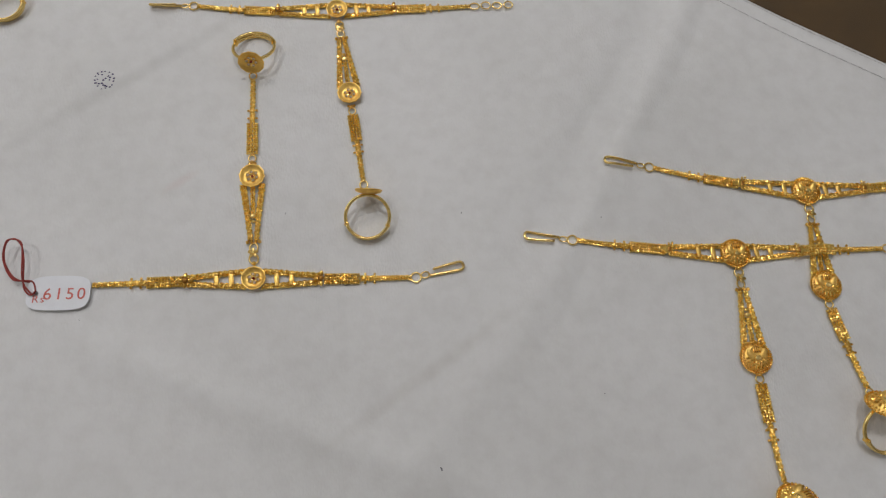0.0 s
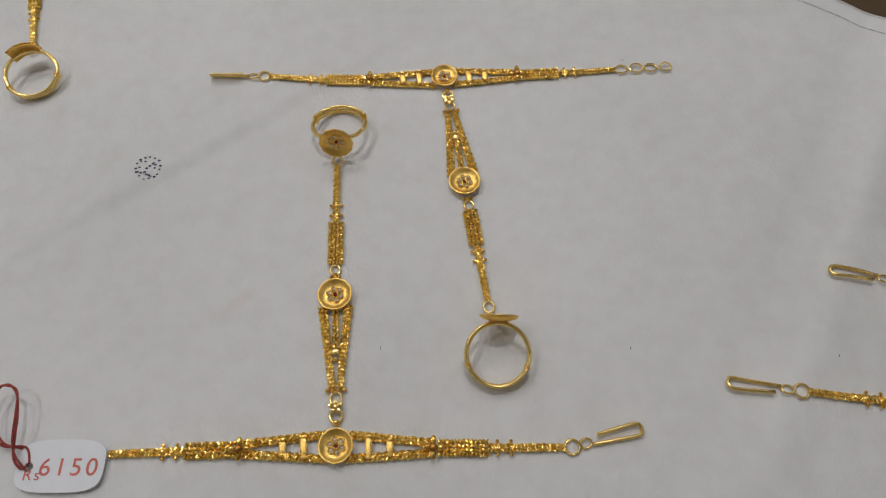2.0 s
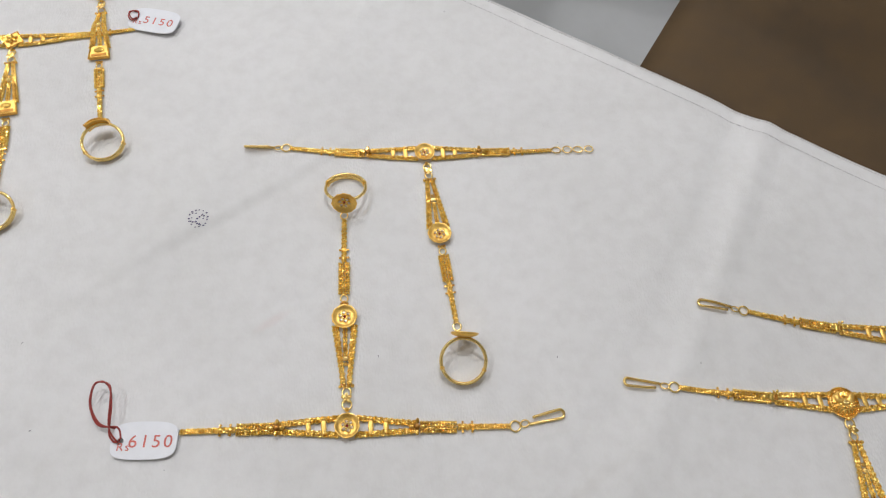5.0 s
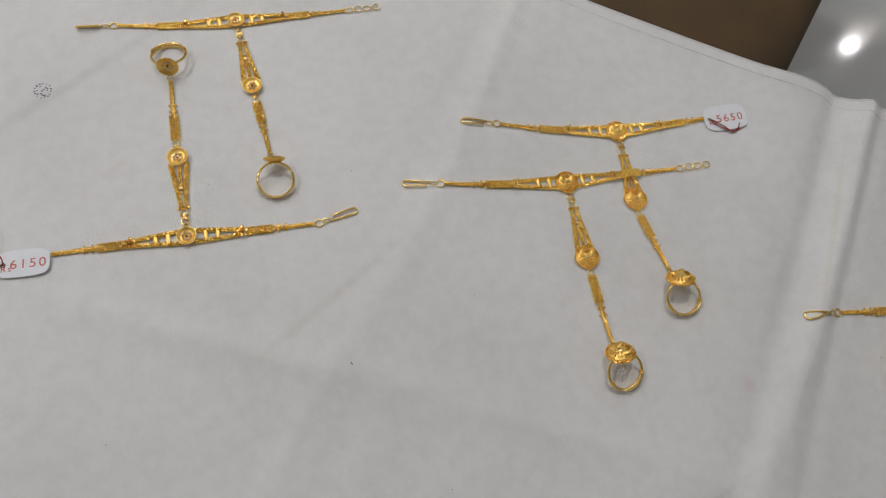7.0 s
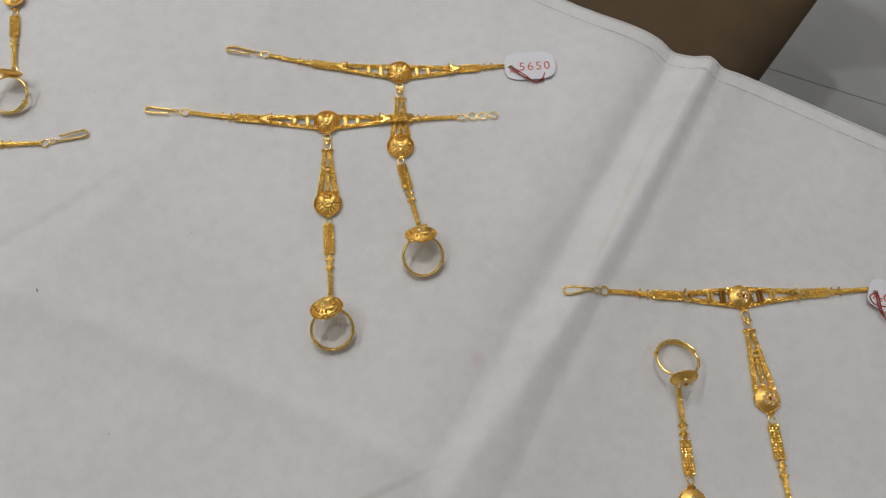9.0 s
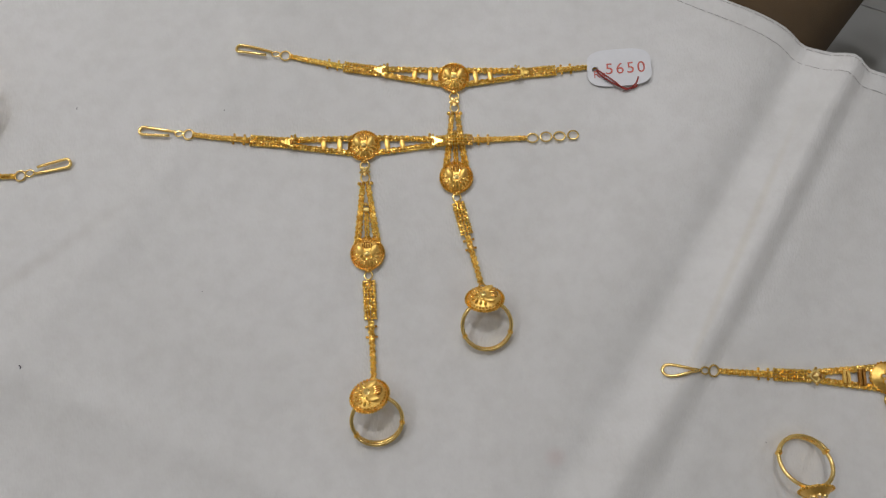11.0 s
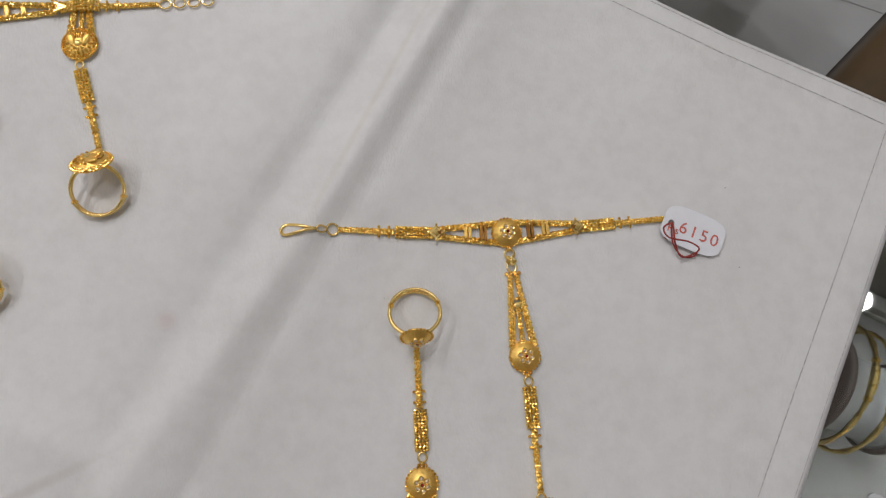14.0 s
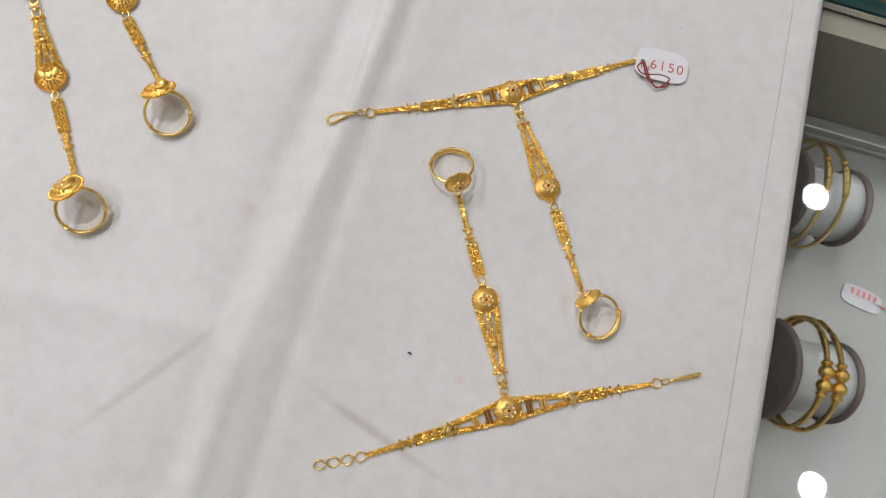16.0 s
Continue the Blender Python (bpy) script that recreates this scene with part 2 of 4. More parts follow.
def leather():
    """White leatherette with fine pebble grain, faint fold lines, grime and pink smudges."""
    m, nodes, links, bsdf = material("white_leatherette_mat")
    coord = nodes.new("ShaderNodeTexCoord")
    cloud = node(nodes, "ShaderNodeTexNoise", Scale=9.0, Detail=5.0, Roughness=0.6)
    fine = node(nodes, "ShaderNodeTexNoise", Scale=130.0, Detail=4.0, Roughness=0.6)
    for n in (cloud, fine):
        links.new(coord.outputs["Object"], n.inputs["Vector"])
    base = ramp(nodes, [(0.3, (0.66, 0.655, 0.65)), (0.55, (0.72, 0.715, 0.715)), (0.8, (0.75, 0.745, 0.75))])
    links.new(cloud.outputs[0], base.inputs[0])
    grime = ramp(nodes, [(0.3, (0.93, 0.925, 0.92)), (0.6, (1, 1, 1))])
    links.new(fine.outputs[0], grime.inputs[0])
    mix = nodes.new("ShaderNodeMix")
    mix.data_type, mix.blend_type = "RGBA", "MULTIPLY"
    mix.inputs[0].default_value = 1.0
    links.new(base.outputs[0], mix.inputs[6])
    links.new(grime.outputs[0], mix.inputs[7])
    last = mix.outputs[2]
    # stained and darker fold lines, pink smudges: (u, n) start, (u, n) end, half width, tint
    for (u0, n0), (u1, n1), width, colour, amount in (
        ((0.165, 0.005), (0.215, 0.07), 0.0028, (0.55, 0.47, 0.4), 0.3),
        ((0.238, 0.05), (0.315, 0.022), 0.003, (0.55, 0.45, 0.4), 0.4),
        ((-0.205, 0.03), (-0.13, 0.21), 0.005, (0.5, 0.5, 0.47), 0.2),
        ((0.229, 0.30), (0.231, 0.12), 0.002, (0.75, 0.65, 0.42), 0.18),
        ((-0.03, 0.0), (0.03, 0.13), 0.004, (0.6, 0.56, 0.5), 0.2),
        ((0.2036, 0.1069), (0.2042, 0.1075), 0.005, (0.85, 0.5, 0.48), 0.2),
        ((0.3036, 0.0638), (0.3042, 0.0644), 0.003, (0.85, 0.5, 0.48), 0.25),
        ((-0.125, 0.083), (-0.118, 0.098), 0.003, (0.9, 0.65, 0.62), 0.2),
    ):
        d = Vector((u1 - u0, n1 - n0))
        turn = math.atan2(d.y, d.x) + math.atan2(U.y, U.x)
        mapping = nodes.new("ShaderNodeMapping")
        mapping.vector_type = "TEXTURE"
        mapping.inputs[1].default_value = (*[(a + b) / 2 for a, b in zip(un(u0, n0), un(u1, n1))], 0)
        mapping.inputs[2].default_value = (0, 0, turn)
        mapping.inputs[3].default_value = (d.length / 2 + width, width, 1.0)
        links.new(coord.outputs["Object"], mapping.inputs[0])
        warp = nodes.new("ShaderNodeVectorMath")
        warp.operation = "ADD"
        wob = nodes.new("ShaderNodeVectorMath")
        wob.operation = "SCALE"
        links.new(cloud.outputs[1], wob.inputs[0])
        wob.inputs[3].default_value = 0.9
        links.new(mapping.outputs[0], warp.inputs[0])
        links.new(wob.outputs[0], warp.inputs[1])
        back = nodes.new("ShaderNodeVectorMath")
        back.operation = "SUBTRACT"
        back.inputs[1].default_value = (0.45, 0.45, 0.45)
        links.new(warp.outputs[0], back.inputs[0])
        flat = nodes.new("ShaderNodeVectorMath")
        flat.operation = "MULTIPLY"
        flat.inputs[1].default_value = (1, 1, 0)
        links.new(back.outputs[0], flat.inputs[0])
        far = nodes.new("ShaderNodeVectorMath")
        far.operation = "LENGTH"
        links.new(flat.outputs[0], far.inputs[0])
        fade = nodes.new("ShaderNodeMapRange")
        fade.interpolation_type = "SMOOTHSTEP"
        fade.inputs[1].default_value, fade.inputs[2].default_value = 1.0, 0.1
        fade.inputs[3].default_value, fade.inputs[4].default_value = 0.0, amount
        links.new(far.outputs["Value"], fade.inputs[0])
        stain = nodes.new("ShaderNodeMix")
        stain.data_type, stain.blend_type = "RGBA", "MULTIPLY"
        links.new(fade.outputs[0], stain.inputs[0])
        links.new(last, stain.inputs[6])
        stain.inputs[7].default_value = (*colour, 1)
        last = stain.outputs[2]
    links.new(last, bsdf.inputs["Base Color"])
    stretch_map = nodes.new("ShaderNodeMapping")
    stretch_map.inputs[2].default_value = (0, 0, radians(-55))
    stretch_map.inputs[3].default_value = (1.0, 0.45, 1.0)
    links.new(coord.outputs["Object"], stretch_map.inputs[0])
    pebble = node(nodes, "ShaderNodeTexVoronoi", Scale=1500.0)
    pebble.feature = "SMOOTH_F1"
    links.new(stretch_map.outputs[0], pebble.inputs["Vector"])
    soft = bump(nodes, links, bsdf, cloud.outputs[0], 0.1, 0.004)
    bump(nodes, links, bsdf, pebble.outputs["Distance"], 0.5, 0.0003, soft)
    rough = nodes.new("ShaderNodeMapRange")
    rough.inputs[3].default_value, rough.inputs[4].default_value = 0.42, 0.6
    links.new(fine.outputs[0], rough.inputs[0])
    links.new(rough.outputs[0], bsdf.inputs["Roughness"])
    bsdf.inputs["Specular IOR Level"].default_value = 0.4
    return m


LEATHER = leather()

# ---- room ----
ROOM_U, ROOM_N = (-2.6, 3.6), (-1.1, 4.6)


def room():
    def slab(name, u0, u1, n0, n1, z0, z1, mat, label):
        ob = part(name, of_bm(name, box_bm(u0, u1, n0, n1, z0, z1)), mat)
        ob.matrix_basis = un_matrix(0, 0, 0)
        tagged(ob, label, "", "", "structure")
        return ob

    (u0, u1), (n0, n1) = ROOM_U, ROOM_N
    floor = slab("floor", u0, u1, n0, n1, FLOOR_Z - 0.1, FLOOR_Z - 0.0016, GROUT, "pale grey polished tile floor of the shop")
    slab("ceiling", u0, u1, n0, n1, CEILING_Z, CEILING_Z + 0.1, CEILING_PAINT, "plain white painted shop ceiling")
    slab("wall_north", u0, u1, n1, n1 + 0.1, FLOOR_Z, CEILING_Z, WALL_PAINT, "cream painted wall behind the customers' side")
    slab("wall_south", u0, u1, n0 - 0.1, n0, FLOOR_Z, CEILING_Z, WALL_PAINT, "cream painted wall behind the counter")
    slab("wall_west", u0 - 0.1, u0, n0, n1, FLOOR_Z, CEILING_Z, WALL_PAINT, "cream painted side wall of the shop")
    slab("wall_east", u1, u1 + 0.1, n0, n1, FLOOR_Z, CEILING_Z, WALL_PAINT, "cream painted side wall by the showcase")
    return floor


floor = room()


def downlights():
    first = None
    for k, spot in enumerate(LAMP_SPOTS):
        if first is None:
            first = empty("ceiling_light", spot.x, spot.y, CEILING_Z, "small round white recessed ceiling downlight, switched on", "ceiling light", "ceiling downlights")
            h = Heap().add(lathe([(0.056, -0.001), (0.07, -0.001), (0.072, -0.004), (0.07, -0.008), (0.058, -0.008), (0.056, -0.004)], 32))
            part("trim_ring", mesh_of("trim_ring", h.v, h.f, True), STEEL, first)
            h = Heap().add(lathe([(0.051, -0.002), (0.051, -0.0035)], 32))
            part("diffuser", mesh_of("diffuser", h.v, h.f), LAMP_GLOW, first, "glowing white diffuser disc")
        else:
            copy_thing(first, Matrix.Translation((spot.x, spot.y, CEILING_Z)))
        data = bpy.data.lights.new("downlight", "AREA")
        data.shape, data.size, data.energy, data.color, data.spread = "DISK", 0.1, LAMP_WATTS * DIM.get(k, 1.0), (0.985, 0.98, 0.995), radians(150)
        lamp = new("downlight_lamp", data)
        lamp.location = (spot.x, spot.y, CEILING_Z - 0.012)


downlights()

# ---- counter: a glass showcase with a white shelf ----
GLASS_TOP = -0.006
SHELF_Z = -0.1
FRONT_N = 0.291


def showcase():
    case = new("glass_showcase")
    case.matrix_basis = un_matrix(0.3, 0.0, FLOOR_Z)
    tagged(case, "glass-topped jewellery showcase counter with a white shelf", "showcase")
    base = -FLOOR_Z

    def piece(name, u0, u1, n0, n1, z0, z1, mat, label="", bevel=0.0):
        return part(name, of_bm(name, box_bm(u0 - 0.3, u1 - 0.3, n0, n1, z0 + base, z1 + base, bevel)), mat, case, label)

    top = piece("glass_top", -1.3, 1.5, -0.3, FRONT_N - 0.010, GLASS_TOP - 0.008, GLASS_TOP, GLASS, "clear glass top")
    top.visible_shadow = False
    piece("front_panel", -1.3, 1.5, FRONT_N - 0.022, FRONT_N - 0.010, SHELF_Z + 0.0005, GLASS_TOP - 0.009, FRONT_OLIVE, "olive-grey laminate front panel")
    piece("panel_foot", -1.3, 1.5, FRONT_N - 0.030, FRONT_N - 0.0225, SHELF_Z + 0.0005, SHELF_Z + 0.013, ALUMINIUM, "dull metal strip along the panel's foot", 0.001)
    piece("front_edge", -1.3, 1.5, FRONT_N - 0.0095, FRONT_N, GLASS_TOP - 0.022, GLASS_TOP + 0.001, TEAL, "dark green polished edge", 0.003)
    piece("front_channel", -1.3, 1.5, FRONT_N - 0.031, FRONT_N - 0.0225, SHELF_Z + 0.0005, SHELF_Z + 0.006, CHANNEL_GREY, "dull grey channel along the shelf", 0.0015)
    piece("shelf", -1.3, 1.5, -0.3, FRONT_N - 0.009, SHELF_Z - 0.018, SHELF_Z, SHELF_DIMMED_WHITE, "white laminate shelf", 0.001)
    piece("body", -1.28, 1.48, -0.29, FRONT_N - 0.05, FLOOR_Z + 0.08, SHELF_Z - 0.02, CABINET_WOOD, "dark wooden cabinet body", 0.004)
    piece("plinth", -1.25, 1.45, -0.26, FRONT_N - 0.09, FLOOR_Z, FLOOR_Z + 0.078, CHAIR_WOOD, "dark recessed plinth")
    piece("back_panel", -1.3, 1.5, -0.32, -0.302, SHELF_Z, GLASS_TOP - 0.001, SHELF_DIMMED_WHITE, "white sliding back panel")


showcase()

# ---- the leatherette mat ----
MAT_U, MAT_N = (-0.395, 0.4262), (-0.27, 0.3054)
FOLDS = ((0.226, 0.76), (0.016, 0.2), (-0.186, 0.22))


def mat_height(x, y):
    """How high the mat's upper face stands over its flat parts."""
    u, n = to_un(x, y)
    z = 0.0
    for at, amount in FOLDS:
        bend = at + 0.012 * math.sin(n * 9.0 + at * 20) * 0.5
        edge = 0.7 + 0.75 * max(0.0, min(1.0, (n - 0.05) / 0.26)) ** 1.5
        d = u - bend
        far = max(0.0, min(1.0, (n - 0.04) / 0.13))
        peak = -0.002 + 0.010 * far
        w = 0.0125 - 0.003 * far if d < peak else 0.016 + 0.008 * far
        rise = 0.0048 * math.exp(-(((d - peak) / w) ** 2)) + 0.0028 * math.exp(-(((d - peak) / 0.0052) ** 2))
        z += amount * edge * (rise + 0.0022 * math.exp(-(((d + 0.03) / 0.022) ** 2)) - 0.0022 * far * math.exp(-(((d + 0.009) / 0.0055) ** 2)))
        z -= amount * (1 - far) * 0.0009 * math.exp(-(((d + 0.0135) / 0.0034) ** 2))
        z -= amount * (0.0011 * math.exp(-(((d - 0.001) / 0.0032) ** 2)) + 0.0012 * math.exp(-(((d - 0.0165) / 0.0036) ** 2)))
    d = n - 0.036 - 0.02 * math.sin(u * 8)
    z += 0.0011 * math.exp(-((d / 0.007) ** 2)) * (0.4 + 0.6 * (math.sin(u * 11 + 1.0) > -0.2))
    z += 0.0013 * noise.noise(Vector((x * 8, y * 8, 0.3))) + 0.0003 * noise.noise(Vector((x * 30, y * 30, 4.0)))
    return z


def mat_edge(u, n):
    """The hem's wavering line: how far the sheet is drawn in at u, fading away from the edge."""
    sag = 0.0070 + 0.002 * math.sin(u * 15.3 + 0.4) - 0.0068 * max(0.0, (u - 0.34) / 0.085) - 0.0014 * max(0.0, min(1.0, (u - 0.27) / 0.06))
    for at, amount in FOLDS:
        sag += 0.0018 * amount * math.exp(-(((u - at + 0.004) / 0.012) ** 2))
        if amount > 0.5:
            sag += 0.0045 * math.exp(-(((u - at - 0.017) / 0.018) ** 2))
    fade = max(0.0, min(1.0, (n - 0.2) / 0.1))
    return sag * fade * fade


def leather_mat():
    thing = empty("leather_mat", 0, 0, 0, "white leatherette display mat with stitched hem and fold creases", "mat")
    step = 0.003
    us = np.arange(MAT_U[0], MAT_U[1] + step * 0.5, step)
    ns = np.arange(MAT_N[0], MAT_N[1] + step * 0.5, step)
    us[-1], ns[-1] = MAT_U[1], MAT_N[1]
    verts, faces, w = [], [], len(us)
    thick = 0.0022
    for layer in (0, 1):
        for n in ns:
            for u in us:
                inset = min(u - MAT_U[0], MAT_U[1] - u, MAT_N[1] - n, 0.02)
                x, y = un(u, n - mat_edge(u, n))
                z = mat_height(x, y)
                hem = 0.0006 if inset < 0.0135 else 0.0
                lip = -0.0006 if inset < 0.002 else 0.0
                verts.append((x, y, z + hem + lip if layer == 0 else max(z - thick, -0.0055)))
    half = len(us) * len(ns)
    for j in range(len(ns) - 1):
        for i in range(w - 1):
            a = j * w + i
            faces.append((a, a + 1, a + w + 1, a + w))
            faces.append((half + a, half + a + w, half + a + w + 1, half + a + 1))
    for i in range(w - 1):
        for row, flip in ((0, False), (len(ns) - 1, True)):
            a = row * w + i
            q = (a, half + a, half + a + 1, a + 1)
            faces.append(q[::-1] if flip else q)
    for j in range(len(ns) - 1):
        for col, flip in ((0, True), (w - 1, False)):
            a = j * w + col
            q = (a, half + a, half + a + w, a + w)
            faces.append(q[::-1] if flip else q)
    part("sheet", mesh_of("sheet", verts, faces, True), LEATHER, thing)
    # stitches along the hem, in runs of small thread dashes
    for name, along, fixed, lo, hi, shade in (
        ("hem_stitching", "u", MAT_N[1] - 0.0095, MAT_U[0] + 0.012, MAT_U[1] - 0.0135, 1),
        ("hem_stitching", "n", MAT_U[1] - 0.0145, MAT_N[0], MAT_N[1] - 0.0095, 1),
        ("hem_stitching", "n", MAT_U[0] + 0.0145, MAT_N[0], MAT_N[1] - 0.0095, 1),
        ("edge_stitching", "u", MAT_N[1] - 0.0018, MAT_U[0] + 0.004, MAT_U[1] - 0.003, 0),
        ("edge_stitching", "n", MAT_U[1] - 0.0022, MAT_N[0], MAT_N[1] - 0.003, 0),
        ("edge_stitching", "n", MAT_U[0] + 0.0095, MAT_N[0], MAT_N[1] - 0.003, 0),
    ):
        h, pos, k = Heap(), lo, 0
        while pos < hi - 0.003:
            run = []
            for s in (0.0, 0.5, 1.0):
                a = pos + s * 0.0026
                wob = 0.0006 * noise.noise(Vector((a * 14, fixed * 50, 2.0)))
                x, y = un(a, fixed + wob - mat_edge(a, fixed)) if along == "u" else un(fixed + wob, a - mat_edge(fixed, a))
                run.append((x, y, mat_height(x, y) + 0.0006 + (0.00005 if s != 0.5 else 0.00018)))
            h.add(tube(run, 0.00012 if shade else 0.0001, 4))
            pos += 0.0031 + 0.0003 * math.sin(k * 2.3)
            k += 1
        part(name, mesh_of(name, h.v, h.f), STITCH, thing, "grey stitching thread")


leather_mat()

# ---- gold hand chains ----
MM = 0.001
DICE = random.Random(3)


class HandChain:
    """One bracelet with a drop and a finger ring. Places in millimetres on the mat."""

    def __init__(self, style, centre, label, over=()):
        self.style, self.c, self.over = style, Vector((centre[0], centre[1])), over
        self.z0 = mat_height(centre[0] * MM, centre[1] * MM)
        self.thing = empty("hand_chain", centre[0] * MM, centre[1] * MM, self.z0, label, "hand chain", "gold hand chains on the mat")

    def at(self, p, z=0.0):
        """A place on the mat, z millimetres over it, from the thing's own base."""
        lift = 0.0
        for ox, oy, high in self.over:
            d = math.hypot(p[0] - ox, p[1] - oy)
            lift += high * math.exp(-((d / 6.0) ** 2))
        return Vector(((p[0] - self.c.x) * MM, (p[1] - self.c.y) * MM, mat_height(p[0] * MM, p[1] * MM) - self.z0 + (z + lift) * MM))

    def put(self, name, heap, mat, label="", smooth=False):
        return part(name, mesh_of(name, heap.v, heap.f, smooth), mat, self.thing, label)

    def strand(self, name, points, radius=0.62, gap=0.98, mat=None, lift=None, twist=True, round_beads=False):
        """A row of small links along a polyline."""
        pts = [Vector(p) for p in points]
        total = sum((b - a).length for a, b in zip(pts, pts[1:]))
        count = max(2, int(total / (gap * 1.04)))
        verts, faces, sides = [], [], 6
        steps = ((0.0, 0.5), (0.25, 1.06), (0.5, 1.2), (0.75, 1.06))
        for k in range(count):
            lean = (0.5 if k % 2 else -0.5) if twist and not round_beads else 0.0
            size, spin = DICE.uniform(0.86, 1.12), DICE.uniform(0, 1.0)
            for share, swell in steps:
                want, run = total * (k + share) / count, 0.0
                for i, (a, b) in enumerate(zip(pts, pts[1:])):
                    length = (b - a).length
                    if run + length >= want or i == len(pts) - 2:
                        p, d = a.lerp(b, (want - run) / max(length, 1e-6)), b - a
                        break
                    run += length
                angle = math.atan2(d.y, d.x) + lean * (swell > 0.9)
                place = self.at((p.x, p.y), radius + 0.25 + (lift(want / total) if lift else 0.0))
                across = Vector((-math.sin(angle), math.cos(angle), 0))
                r = radius * MM * swell * size
                for j in range(sides):
                    t = 2 * math.pi * (j + spin) / sides
                    verts.append(place + across * (r * math.cos(t)) + Vector((0, 0, r * 0.9 * math.sin(t))))
        rows = len(verts) // sides
        for k in range(rows - 1):
            for j in range(sides):
                m = (j + 1) % sides
                faces.append((k * sides + j, (k + 1) * sides + j, (k + 1) * sides + m, k * sides + m))
        faces.append(tuple(range(sides)))
        faces.append(tuple(range(rows * sides - 1, (rows - 1) * sides - 1, -1)))
        return self.put(name, Heap().add((verts, faces)), mat or GOLD_CHAIN)

    def loop(self, name, p, r, wire=0.32, mat=None, squash=1.0, angle=0.0, z=0.6, tilt=0.0):
        pts = []
        for k in range(18):
            a = 2 * math.pi * k / 18
            x, y = r * math.cos(a), r * squash * math.sin(a)
            c, s = math.cos(angle), math.sin(angle)
            pts.append(self.at((p[0] + x * c - y * s, p[1] + x * s + y * c), z + tilt * y))
        return self.put(name, Heap().add(tube(pts, wire * MM, 6, True)), mat or GOLD_PALE, "", True)

    def station(self, p, angle):
        """A small crossbar with a ball at either end."""
        h = Heap()
        c, s = math.cos(angle + math.pi / 2), math.sin(angle + math.pi / 2)
        ends = [self.at((p[0] + c * o, p[1] + s * o), 0.9) for o in (-1.75, 1.75)]
        h.add(tube(ends, 0.3 * MM, 6))
        for e in ends:
            h.add(FINE_BEAD, stretch(e, 0.52 * MM, 0.52 * MM, 0.52 * MM))
        h.add(FINE_BEAD, stretch(self.at(p, 1.2), 0.55 * MM, 0.8 * MM, 0.5 * MM, angle))
        return self.put("bead_bar", h, GOLD)

    def medal(self, name, p, angle, r, kind, base=None):
        """A medallion flat on the mat, or at the pose base: dish, dome, lotus or square."""
        m = base or (Matrix.Translation(self.at(p, 0.5)) @ Matrix.Rotation(angle, 4, "Z"))
        m = m @ Matrix.Diagonal((MM, MM, MM, 1))
        h = Heap()
        if kind == "dish":
            h.add(lathe([(r * 0.5, 0.2), (r * 0.9, 0.9), (r, 1.7), (r * 0.99, 1.95), (r * 0.9, 1.85), (r * 0.8, 1.2), (r * 0.55, 0.85), (r * 0.01, 0.75)], 36, 0.025, 12), m)
            stone_z = 0.9
        elif kind == "dome":
            h.add(lathe([(r * 0.95, 0.0), (r, 0.3), (r * 0.98, 0.6), (r * 0.88, 0.9), (r * 0.7, 1.9), (r * 0.45, 2.6), (r * 0.2, 2.9), (r * 0.01, 2.95)], 36, 0.04, 14), m)
            stone_z = 2.75
        elif kind == "lotus":
            k = 2.3 if base else 1.5
            h.add(lathe([(r * 0.95, 0.0), (r * 0.95, 0.6), (r * 0.8, 0.75 * k), (r * 0.55, 1.2 * k), (r * 0.3, 1.45 * k), (r * 0.01, 1.5 * k)], 36, 0.02, 12), m)
            stone_z = 2.0
        else:
            h.add(slab_vf([(-r * 0.85, -r * 0.85), (r * 0.85, -r * 0.85), (r * 0.85, r * 0.85), (-r * 0.85, r * 0.85)], 0.0, 1.2, 0.35), m)
            stone_z = 1.5
        disc = part(name, mesh_of(name, h.v, h.f, kind in ("dish", "dome")), GOLD_SATIN, self.thing, "satin gold " + {"dish": "dished disc", "dome": "domed disc", "lotus": "beaded boss", "square": "square plate"}[kind])
        if kind in ("dish", "dome"):
            for k in range(7):
                a = 2 * math.pi * k / 6 + 0.3
                rr = 0.0 if k == 6 else r * 0.36
                zz = stone_z + (0.35 if k == 6 and kind == "dome" else 0.0)
                cup = Heap().add(lathe([(1.0, zz - 0.5), (0.98, zz + 0.2), (0.86, zz + 0.42), (0.66, zz + 0.34), (0.6, zz + 0.05)], 12), m @ Matrix.Translation((rr * math.cos(a), rr * math.sin(a), 0)))
                gem = Heap().add(lathe([(0.56, zz), (0.54, zz + 0.25), (0.3, zz + 0.6), (0.01, zz + 0.62)], 6), m @ Matrix.Translation((rr * math.cos(a), rr * math.sin(a), 0)))
                part("stone_cup", mesh_of("stone_cup", cup.v, cup.f), GOLD_PALE, disc)
                red = k == 6
                part("stone", mesh_of("stone", gem.v, gem.f), RED_STONE if red else WHITE_STONE, disc, "dark red stone" if red else "clear white stone")
            if kind == "dome":
                rim = Heap()
                for k in range(26):
                    a = 2 * math.pi * k / 26
                    rim.add(BEAD, m @ stretch(Vector((r * 0.99 * math.cos(a), r * 0.99 * math.sin(a), 0.55)), 0.5, 0.5, 0.5, a))
                part("notched_rim", mesh_of("notched_rim", rim.v, rim.f), GOLD, disc)
        elif kind == "lotus":
            rim = Heap()
            for count, share, size, high in ((36, 1.0, 0.56, 0.8), (30, 0.83, 0.4, 1.25)):
                for k in range(count):
                    b = 2 * math.pi * k / count
                    rim.add(FINE_BEAD, m @ stretch(Vector((r * share * math.cos(b), r * share * math.sin(b), high)), size, size, size))
            part("beaded_rim", mesh_of("beaded_rim", rim.v, rim.f), GOLD, disc)
            top = 2.0 if base is None else 2.9
